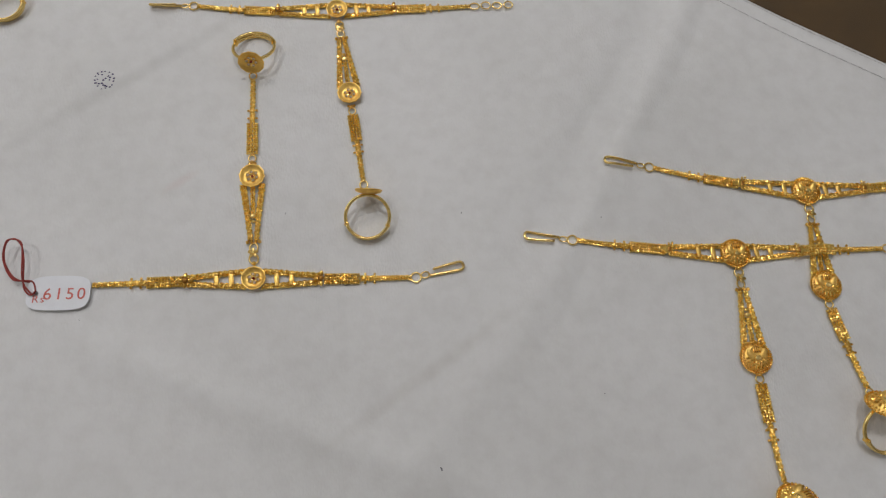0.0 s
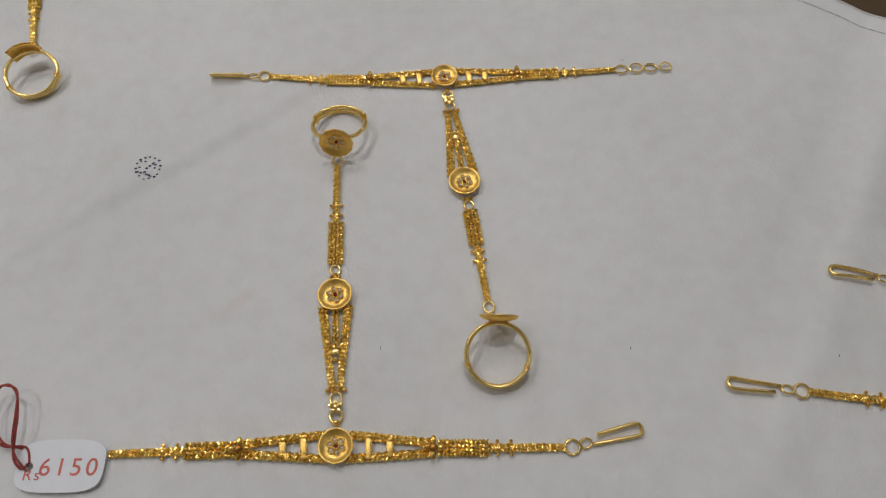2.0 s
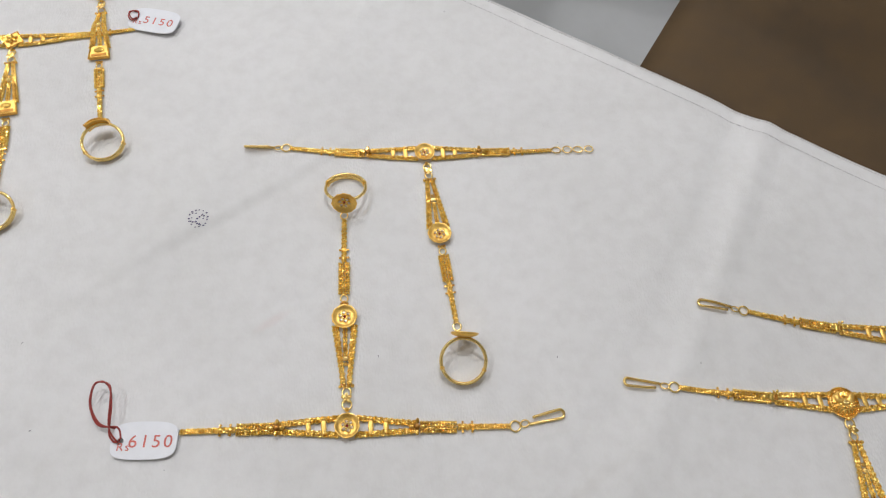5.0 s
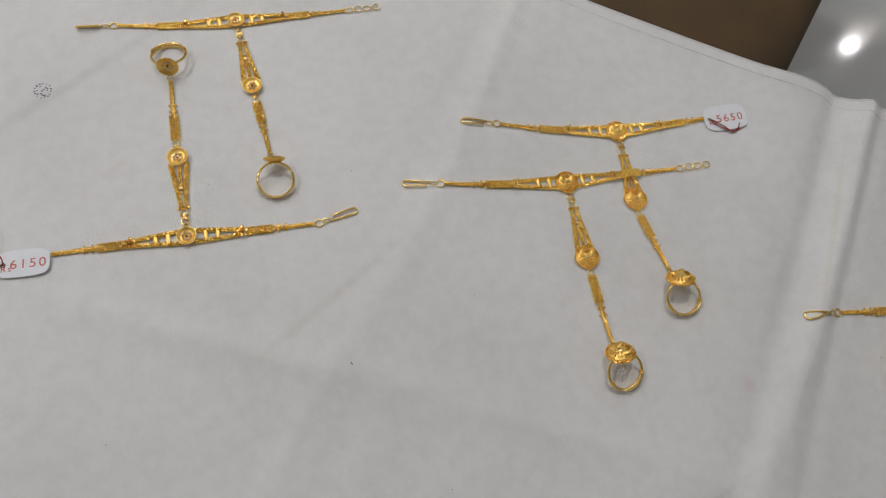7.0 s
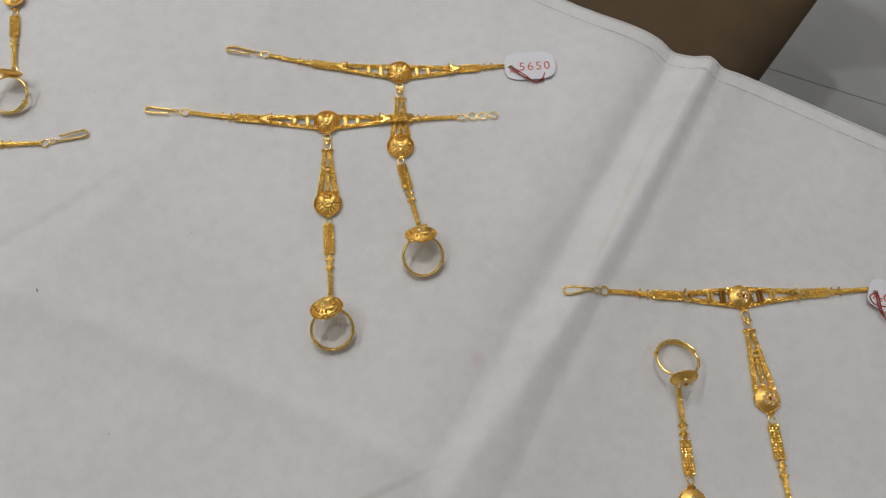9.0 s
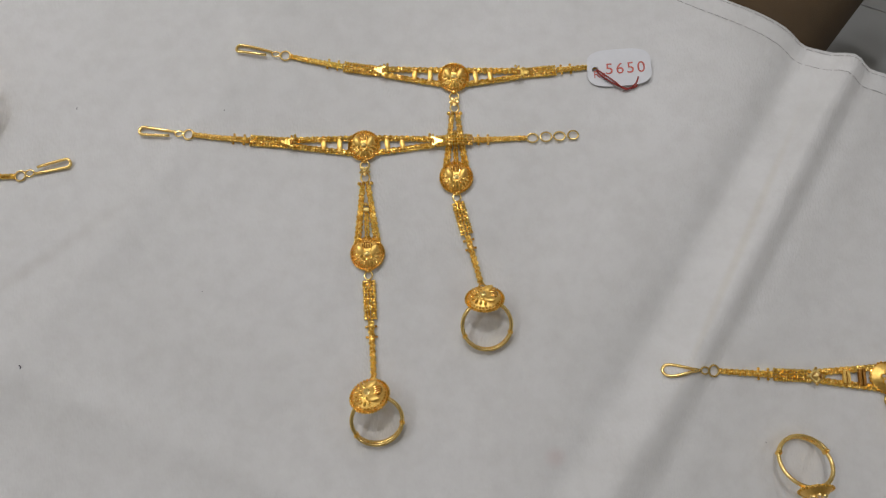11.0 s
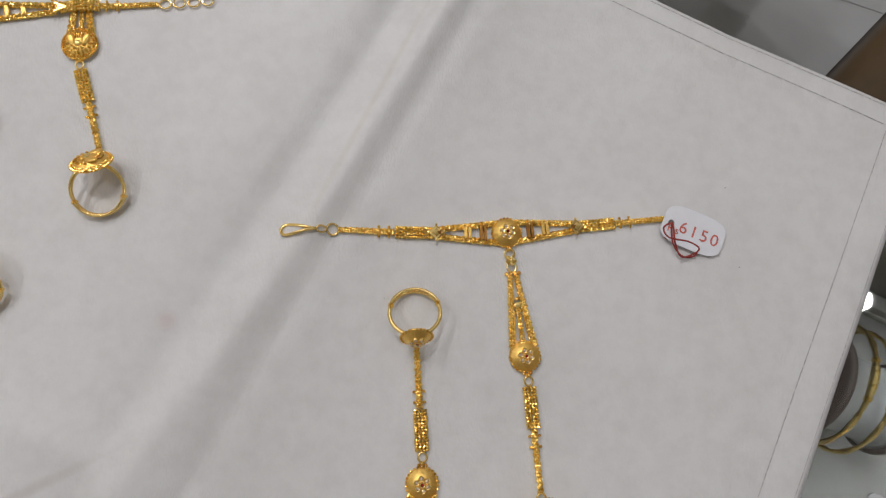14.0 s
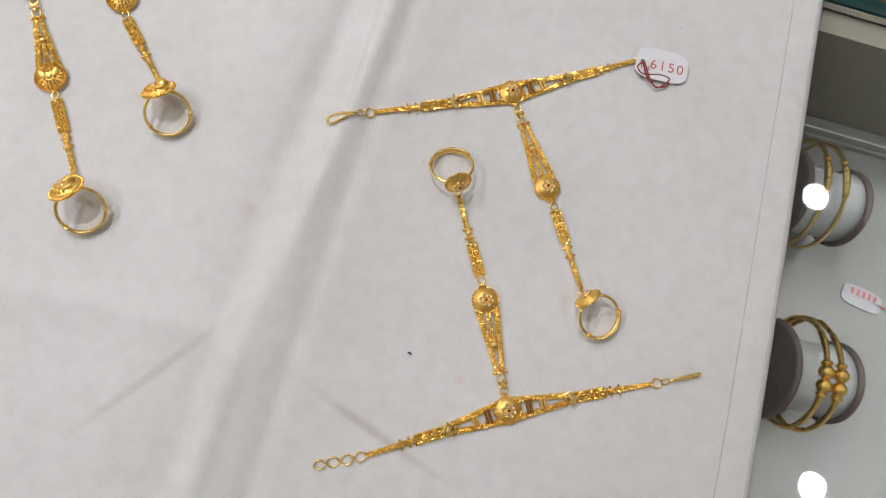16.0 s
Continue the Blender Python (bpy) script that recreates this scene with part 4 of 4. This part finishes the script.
hand_chain("dome", (321.5, -71), "gold hand chain with domed flower discs and extension rings, turned round",
           (189.5, 188, 59, "rings", 182), (2.5, 1, 62, "flat_hook", 3), (318.7, -18), (314.3, 17.3), (312.8, 29.2), 25, 0)
hand_chain("square", (-239, 256.8), "gold hand chain with square plates and red price tag",
           (190, 194, 62, "hook", 192), (14, 22, 62, "tag", 22, 58), (-220.3, 207), (-210, 174), (-204.3, 160.8), 18, 14)
hand_chain("square", (-209, 296.3), "gold hand chain with square plates laid over another chain",
           (184, 189, 62, "hook", 186), (16, 23, 63.5, "rings", 14), (-192, 247.3), (-180, 217), (-172, 202.3), 17, 0, ((-201.5, 270.5, 2.2),))


# ---- price tags ----
def text_mesh(text, size):
    """The outlines of a line of figures as a flat mesh, in metres."""
    data = bpy.data.curves.new("figures", "FONT")
    data.body, data.size, data.align_x, data.align_y, data.extrude = text, size, "CENTER", "CENTER", 0.00004
    data.space_character = 1.25
    ob = new("figures_source", data)
    me = bpy.data.meshes.new_from_object(ob.evaluated_get(bpy.context.evaluated_depsgraph_get()))
    bpy.data.objects.remove(ob)
    return me


def price_tag(text, x, y, angle, hole_side, label, thread_path, size=(23.2, 13.4), pitch=(0.0, 0.0), z=1.4):
    """A rounded card with a punched hole, red figures and a thread loop. Places in millimetres from the card's middle."""
    tag = empty("price_tag", x * MM, y * MM, mat_height(x * MM, y * MM) + z * MM, label, "price tag", "price tags on the mat")
    tag.rotation_euler = (radians(pitch[0]), radians(pitch[1]), radians(angle))
    w, d = size[0] / 2, size[1] / 2
    ring = []
    for k in range(48):
        a = 2 * math.pi * k / 48
        ca, sa = math.cos(a), math.sin(a)
        ring.append((w * math.copysign(abs(ca) ** 0.62, ca), d * math.copysign(abs(sa) ** 0.5, sa)))
    hx, hy, hr = hole_side * (w - 3.2), -0.4, 1.25
    hole = [(hx + hr * math.cos(2 * math.pi * k / 48), hy + hr * math.sin(2 * math.pi * k / 48)) for k in range(48)]

    verts = []
    for high in (0.18, -0.18):
        for loop in (ring, hole):
            verts += [Vector((px, py, high)) * MM for px, py in loop]
    faces = []
    for k in range(48):
        m = (k + 1) % 48
        faces += [(k, m, 48 + m, 48 + k), (96 + m, 96 + k, 144 + k, 144 + m), (m, k, 96 + k, 96 + m), (48 + k, 48 + m, 144 + m, 144 + k)]
    part("card", mesh_of("card", verts, faces), CARD, tag, "white rounded card with a punched hole")
    for body, size_t, px, py, name in ((text, 0.0066, 2.3, -0.6, "price_figures"), ("Rs", 0.0042, -w + 4.6 if hole_side < 0 else -w + 4.0, -2.4, "currency_mark")):
        me = text_mesh(body, size_t)
        for v in me.vertices:
            ox, oy = v.co.x / MM + px, v.co.y / MM * 0.95 + py
            v.co = Vector((ox * MM, oy * MM, v.co.z + 0.26 * MM))
        me.materials.clear()
        part(name, me, RED_INK, tag, "faded red printed figures")
    for shift in (0.0, 1.5):
        pts = []
        raw = [Vector((px + shift * 0.35 * math.sin(i * 1.3), py + shift * (0.45 if i % 3 else -0.3), max(pz, 0.25 * pz) + shift * 0.25)) for i, (px, py, pz) in enumerate(thread_path)]
        for i in range(len(raw) - 1):
            p0, p1, p2, p3 = raw[max(0, i - 1)], raw[i], raw[i + 1], raw[min(len(raw) - 1, i + 2)]
            for s in range(6):
                t = s / 6
                pts.append(0.5 * ((2 * p1) + (p2 - p0) * t + (2 * p0 - 5 * p1 + 4 * p2 - p3) * t * t + (3 * p1 - p0 - 3 * p2 + p3) * t ** 3) * MM)
        pts.append(raw[-1] * MM)
        part("thread", mesh_of("thread", *tube(pts, 0.33 * MM, 6), True), RED_THREAD, tag, "twisted red cotton thread")
    return tag


price_tag("6150", -111.2, 78.7, 8, -1, "white card price tag with upright red thread loop",
          ((-8.8, -0.4, 0.6), (-10.3, -0.6, 0.8), (-12.2, 2.0, 1.5), (-12.4, 7.0, 2.8), (-12.8, 12.5, 3.6), (-14.6, 18.0, 3.6), (-18.0, 20.8, 3.2), (-21.0, 19.0, 2.6), (-20.8, 12.0, 1.6), (-16.6, 5.8, 0.6), (-10.6, 4.0, -0.6), (-8.8, -0.2, -0.4)))
price_tag("5650", 244, 169.8, 9, -1, "white card price tag with thread tucked under it",
          ((-8.8, -0.4, 0.6), (-7.5, -3.0, 1.0), (-3.0, -6.5, 0.9), (2.0, -8.6, -0.2), (6.0, -8.0, -0.9), (7.0, -5.0, -0.9)), (25.0, 15.0), (6, -3), 1.9)
price_tag("6150", 413.2, 66.4, -18, -1, "white card price tag with thread looped below",
          ((-8.8, -0.2, 0.7), (-8.0, -3.5, 0.9), (-5.5, -8.0, 0.7), (-1.0, -10.4, 0.0), (3.0, -9.0, -0.6), (4.0, -6.0, -0.8), (-1.0, -4.0, -0.9), (-8.0, -6.5, -0.9), (-10.5, -4.0, -0.6), (-9.0, -0.4, -0.4)), (24.0, 14.6), (3, 2), 1.9)
price_tag("5150", -175.5, 280.5, -4, -1, "white card price tag lying over a chain's end",
          ((-8.8, -0.2, 0.6), (-11.0, -2.5, 0.9), (-13.5, 0.0, 1.0), (-13.0, 3.2, 0.8), (-9.5, 3.2, 0.5), (-8.6, 0.2, 0.4)), (25.5, 15.0), (4, -2), 2.0)


# ---- marks on the mat ----
def ink_stamp():
    cx, cy = -120.2, 171.6
    ob = empty("ink_stamp", cx * MM, cy * MM, mat_height(cx * MM, cy * MM), "violet dotted ink stamp mark on white leatherette", "ink mark")
    h, rnd = Heap(), random.Random(5)
    spots = [(3.9 * math.cos(k * 0.42), 4.2 * math.sin(k * 0.42)) for k in range(15)] + [(rnd.uniform(-2.9, 2.2), rnd.uniform(-3.4, 2.4)) for k in range(16)]
    for px, py in spots:
        x, y = cx + px - 0.1 * py * (py < 0) + rnd.uniform(-0.25, 0.25), cy + py - 0.05 * px + rnd.uniform(-0.25, 0.25)
        r = rnd.uniform(0.22, 0.36)
        h.add(lathe([(r, 0.0), (r * 0.9, 0.22)], 8), Matrix.Translation(((x - cx) * MM, (y - cy) * MM, mat_height(x * MM, y * MM) - mat_height(cx * MM, cy * MM))) @ Matrix.Rotation(0.5, 4, "Z") @ Matrix.Diagonal((1.4 * MM, 0.9 * MM, MM, 1)))
    part("ink_dots", mesh_of("ink_dots", h.v, h.f), VIOLET_INK, ob)


ink_stamp()


def lint(x, y, long, thick, angle, mat, label, name):
    ob = empty(name, x * MM, y * MM, mat_height(x * MM, y * MM), label, "speck", "specks on the mat")
    pts = [Vector(((t - 0.5) * long, 0.25 * long * math.sin(t * 3.0), 0.16)) * MM for t in (0, 0.25, 0.5, 0.75, 1)]
    h = Heap().add(tube(pts, thick * MM, 5), Matrix.Rotation(radians(angle), 4, "Z"))
    part("fleck", mesh_of("fleck", h.v, h.f), mat, ob)


lint(286, -44, 1.6, 0.45, -40, VIOLET_INK, "small blue ink spot on white leatherette", "ink_spot")
lint(39, 32, 1.3, 0.22, -60, SPECK, "tiny dark speck of dirt on leatherette", "dirt_speck")
speck_dice = random.Random(11)
for k in range(26):
    su, sn = speck_dice.uniform(-0.36, 0.4), speck_dice.uniform(-0.05, 0.28)
    sx, sy = un(su, sn)
    lint(sx / MM, sy / MM, speck_dice.uniform(0.3, 0.9), speck_dice.uniform(0.07, 0.14), speck_dice.uniform(0, 180), SPECK, "tiny dark speck of dirt on leatherette", "dirt_speck")


# ---- bangles on rolls inside the showcase ----
def display_roll(u_centre, n_centre, turn):
    roll = new("display_roll")
    roll.matrix_basis = un_matrix(u_centre, n_centre, SHELF_Z, turn)
    tagged(roll, "white leatherette bangle roll with dark brown end discs", "display roll", "bangle rolls in the showcase")
    r, half, big, small = 0.0185, 0.0185, 0.0268, 0.0222
    tip = math.atan2(big - small, 2 * half)
    side = Matrix.Translation((0, 0, (big + small) / 2 / math.cos(tip))) @ Matrix.Rotation(radians(90) + tip, 4, "Y")
    h = Heap().add(lathe([(r + 0.001, -half), (r, -half + 0.004), (r, half - 0.004), (r + 0.0015, half)], 40), side)
    part("roll_body", mesh_of("roll_body", h.v, h.f, True), ROLL_DIMMED_WHITE, roll)
    for s, edge in ((-1, big), (1, small)):
        prof = [(edge - 0.003, 0.0), (edge, 0.0008), (edge, 0.0025), (edge - 0.001, 0.0034), (edge - 0.0025, 0.0036), (0.0005, 0.0036)]
        prof = [(a, s * (half + b)) for a, b in prof]
        h = Heap().add(lathe(prof, 40), side)
        part("end_disc", mesh_of("end_disc", h.v, h.f, True), CAP_BROWN, roll, "dark brown padded end disc")
    return roll


def bangle(u, n, turn, lean, ball_ends, spin, label):
    ob = new("gold_bangle")
    r = 0.0288
    ob.matrix_basis = un_matrix(u, n, SHELF_Z + 0.0018, turn)
    tagged(ob, label, "bangle", "gold bangles in the showcase")
    m = Matrix.Rotation(radians(lean), 4, "Y") @ Matrix.Translation((0, 0, r)) @ Matrix.Rotation(radians(spin), 4, "X")
    gap = 0.09 if ball_ends else 0.0
    count = 72
    verts, faces, sides = [], [], 10
    for k in range(count + (1 if ball_ends else 0)):
        a = math.pi / 2 + gap + (2 * math.pi - 2 * gap) * k / count
        thick = (0.0014 if ball_ends else 0.0011) + 0.0002 * math.sin(k * 0.9) + 0.00012 * math.sin(k * 2.7 + 1) + (0.0006 * math.exp(-((math.sin((a - math.pi / 2) / 2)) ** 2) / 0.02) if not ball_ends else 0)
        out = Vector((0, math.cos(a), math.sin(a)))
        for j in range(sides):
            b = 2 * math.pi * j / sides
            verts.append(m @ (out * (r + thick * math.cos(b)) + Vector((thick * 1.1 * math.sin(b), 0, 0))))
    total = count + (1 if ball_ends else 0)
    for k in range(total if not ball_ends else total - 1):
        kk = (k + 1) % total
        for j in range(sides):
            jj = (j + 1) % sides
            faces.append((k * sides + j, k * sides + jj, kk * sides + jj, kk * sides + j))
    part("hoop", mesh_of("hoop", verts, faces), GOLD if ball_ends else GOLD_PALE, ob)
    if ball_ends:
        for s in (-1, 1):
            a = math.pi / 2 + s * 0.115
            h = Heap().add(ball(16, 10), m @ stretch(Vector((0, r * math.cos(a), r * math.sin(a))), 0.0036, 0.0036, 0.0036))
            part("ball_end", mesh_of("ball_end", h.v, h.f, True), GOLD, ob, "polished round gold ball end")
            a = math.pi / 2 + s * 0.27
            h = Heap().add(lathe([(0.0024, -0.0008), (0.0029, 0.0), (0.0024, 0.0008)], 16), m @ Matrix.Translation((0, r * math.cos(a), r * math.sin(a))) @ Matrix.Rotation(a, 4, "X"))
            part("collar", mesh_of("collar", h.v, h.f, True), GOLD, ob)
    else:
        for s in (-0.3, -0.1, 0.12, 0.32):
            a = math.pi / 2 + s
            h = Heap().add(FINE_BEAD, m @ stretch(Vector((0, r * math.cos(a), r * math.sin(a))), 0.0018, 0.0014, 0.0021))
            part("faceted_knot", mesh_of("faceted_knot", h.v, h.f), GOLD, ob)


for (rx, ry), turn, balls in (((0.4915, -0.081), 3, True), ((0.5215, 0.0115), 5, False)):
    ru, rn = to_un(rx, ry)
    display_roll(ru, rn, turn)
    for shift, lean in (((-0.0065, -1.5), (-0.002, 1.5)) if balls else ((-0.0115, -1.5), (-0.0045, 1.5))):
        bangle(ru + shift, rn, turn + lean, lean, balls, 8 if balls else -4,
               "gold bangle with two ball ends on a white roll" if balls else "slender faceted gold bangle on a white roll")
ru, rn = to_un(0.4555, -0.171)
display_roll(ru, rn, 3)
for shift, lean in ((-0.006, -5), (0.005, 3)):
    bangle(ru + shift, rn, 3 + lean, lean, False, 20, "slender faceted gold bangle on a white roll")


def shelf_tag(x, y, angle):
    tag = empty("showcase_tag", x, y, SHELF_Z + 0.0006, "white price tag with faded red marks on the showcase shelf", "price tag", "tags in the showcase")
    tag.rotation_euler = (0, 0, radians(angle))
    w, d = 0.0125, 0.0062
    ring = []
    for k in range(32):
        a = 2 * math.pi * k / 32
        ring.append((w * math.copysign(abs(math.cos(a)) ** 0.6, math.cos(a)), d * math.copysign(abs(math.sin(a)) ** 0.55, math.sin(a))))
    verts = [(px, py, 0.0006) for px, py in ring] + [(px, py, 0.0) for px, py in ring]
    faces = [tuple(range(32)), tuple(range(63, 31, -1))] + [(k, 32 + k, 32 + (k + 1) % 32, (k + 1) % 32) for k in range(32)]
    part("card", mesh_of("card", verts, faces), SHADED_CARD, tag)
    h = Heap()
    for k in range(5):
        px = -0.0075 + k * 0.0036
        h.add((lambda bm: ([v.co.copy() for v in bm.verts], [tuple(v.index for v in f.verts) for f in bm.faces]))(indexed(box_bm(px, px + 0.0015, 0.0006, 0.0042, 0.0008, 0.001))))
    part("faded_print", mesh_of("faded_print", h.v, h.f), RED_INK, tag, "faded red bars of print")
    pts = [Vector((0.0095, 0, 0.0018)), Vector((0.014, -0.001, 0.0022)), Vector((0.019, 0.001, 0.0014)), Vector((0.024, 0.0, 0.0006))]
    part("thread", mesh_of("thread", *tube(pts, 0.0004, 6), True), RED_THREAD, tag, "red cotton thread")


def indexed(bm):
    bm.verts.index_update()
    return bm


shelf_tag(0.5575, -0.046, -32)
shelf_tag(0.5565, -0.144, 40)


# ---- chairs on the customers' side ----
def cushion(u0, u1, n0, n1, z0, z1, taper, puff):
    """A padded block, narrower at the front, its top puffed."""
    bm = bmesh.new()
    cols, rows = 14, 14
    grid = []
    for layer in (0, 1):
        sheet = []
        for j in range(rows + 1):
            line = []
            for i in range(cols + 1):
                a, b = i / cols, j / rows
                w = 1.0 - taper * (1 - b)
                u = (u0 + u1) / 2 + (a - 0.5) * (u1 - u0) * w
                n = n0 + (n1 - n0) * b
                edge = (1 - (2 * a - 1) ** 6) * (1 - (2 * b - 1) ** 6)
                z = z1 - puff * 1.6 + puff * 1.6 * max(0.0, edge) ** 0.5 if layer else z0 + 0.004
                line.append(bm.verts.new((u, n, z)))
            sheet.append(line)
        grid.append(sheet)
    for j in range(rows):
        for i in range(cols):
            bm.faces.new((grid[1][j][i], grid[1][j][i + 1], grid[1][j + 1][i + 1], grid[1][j + 1][i]))
            bm.faces.new((grid[0][j][i], grid[0][j + 1][i], grid[0][j + 1][i + 1], grid[0][j][i + 1]))
    rim = [(0, i) for i in range(cols)] + [(j, cols) for j in range(rows)] + [(rows, cols - i) for i in range(cols)] + [(rows - j, 0) for j in range(rows)]
    for k in range(len(rim)):
        (j0, i0), (j1, i1) = rim[k], rim[(k + 1) % len(rim)]
        bm.faces.new((grid[0][j0][i0], grid[0][j1][i1], grid[1][j1][i1], grid[1][j0][i0]))
    return bm


SEAT_Z = 0.5


def chair(u, n, turn):
    """Seat about half a metre wide; n is the seat's front."""
    ob = new("upholstered_chair")
    ob.matrix_basis = un_matrix(u, n, FLOOR_Z, turn)
    tagged(ob, "brown upholstered customer chair facing the counter", "chair", "chairs at the counter")
    part("seat", of_bm("seat", cushion(-0.25, 0.25, 0.0, 0.6, SEAT_Z - 0.1, SEAT_Z, 0.19, 0.012), True), CHAIR_BROWN, ob)
    part("seat_frame", of_bm("seat_frame", box_bm(-0.18, 0.18, 0.03, 0.58, SEAT_Z - 0.135, SEAT_Z - 0.097, 0.006)), CHAIR_WOOD, ob)
    back = box_bm(-0.225, 0.225, 0.59, 0.66, SEAT_Z - 0.06, SEAT_Z + 0.3, 0.025, 4)
    for v in back.verts:
        v.co.y += max(0.0, v.co.z - SEAT_Z) * 0.16
    part("backrest", of_bm("backrest", back, True), CHAIR_BROWN, ob)
    back_post = box_bm(-0.03, 0.03, 0.55, 0.6, SEAT_Z - 0.13, SEAT_Z - 0.05, 0.004)
    part("back_bracket", of_bm("back_bracket", back_post), CHAIR_WOOD, ob)
    h = Heap().add(lathe([(0.035, 0.03), (0.03, 0.06), (0.026, 0.34), (0.06, 0.366)], 24), Matrix.Translation((0, 0.3, 0)))
    part("column", mesh_of("column", h.v, h.f, True), CHAIR_WOOD, ob)
    h = Heap().add(lathe([(0.17, 0.0), (0.175, 0.008), (0.16, 0.02), (0.05, 0.034)], 32), Matrix.Translation((0, 0.3, 0)))
    part("round_foot", mesh_of("round_foot", h.v, h.f, True), CHAIR_WOOD, ob)
    return ob


first_chair = chair(0.127, 0.53, -6)
copy_thing(first_chair, un_matrix(-0.59, 0.53, FLOOR_Z, 20))
copy_thing(first_chair, un_matrix(0.724, 0.445, FLOOR_Z, -24))


def low_cabinet():
    ob = new("wooden_cabinet")
    ob.matrix_basis = un_matrix(-0.9, 1.42, FLOOR_Z, 16)
    tagged(ob, "long low dark brown wooden cabinet standing on the floor", "cabinet")
    part("plinth", of_bm("plinth", box_bm(-0.95, 0.95, 0.03, 0.4, 0.0, 0.07)), CHAIR_WOOD, ob)
    part("body", of_bm("body", box_bm(-1.0, 1.0, 0.0, 0.42, 0.07, 0.8, 0.004)), CABINET_WOOD, ob)
    for k in range(4):
        door = part("door", of_bm("door", box_bm(-0.98 + k * 0.49, -0.51 + k * 0.49, -0.02, -0.002, 0.1, 0.78, 0.003)), CABINET_WOOD, ob)
        part("handle", of_bm("handle", box_bm(-0.56 + k * 0.49, -0.545 + k * 0.49, -0.04, -0.021, 0.4, 0.55, 0.003)), ALUMINIUM, door)


low_cabinet()


# ---- floor tiles ----
def floor_tiles():
    me = of_bm("tile", box_bm(-0.3992, 0.3992, -0.3992, 0.3992, -0.0028, -0.0012, 0.0006, 1))
    me.materials.append(TILE)
    fx, fy = Vector((0.968, -0.25)).normalized(), Vector((0.25, 0.968)).normalized()
    origin = Vector((1.07, 0.79))
    inverse = floor.matrix_basis.inverted()
    for i in range(-5, 6):
        for j in range(-2, 7):
            p = origin + fx * (0.35 + 0.8 * (i + 0.5)) + fy * (0.8 * (j + 0.5))
            pu, pn = to_un(p.x, p.y)
            if ROOM_U[0] + 0.45 < pu < ROOM_U[1] - 0.45 and FRONT_N < pn < ROOM_N[1] - 0.45:
                ob = new("tile", me)
                ob.parent = floor
                ob.matrix_basis = inverse @ pose(p.x, p.y, FLOOR_Z + 0.0012, 0, 0, math.degrees(math.atan2(fx.y, fx.x)))


floor_tiles()
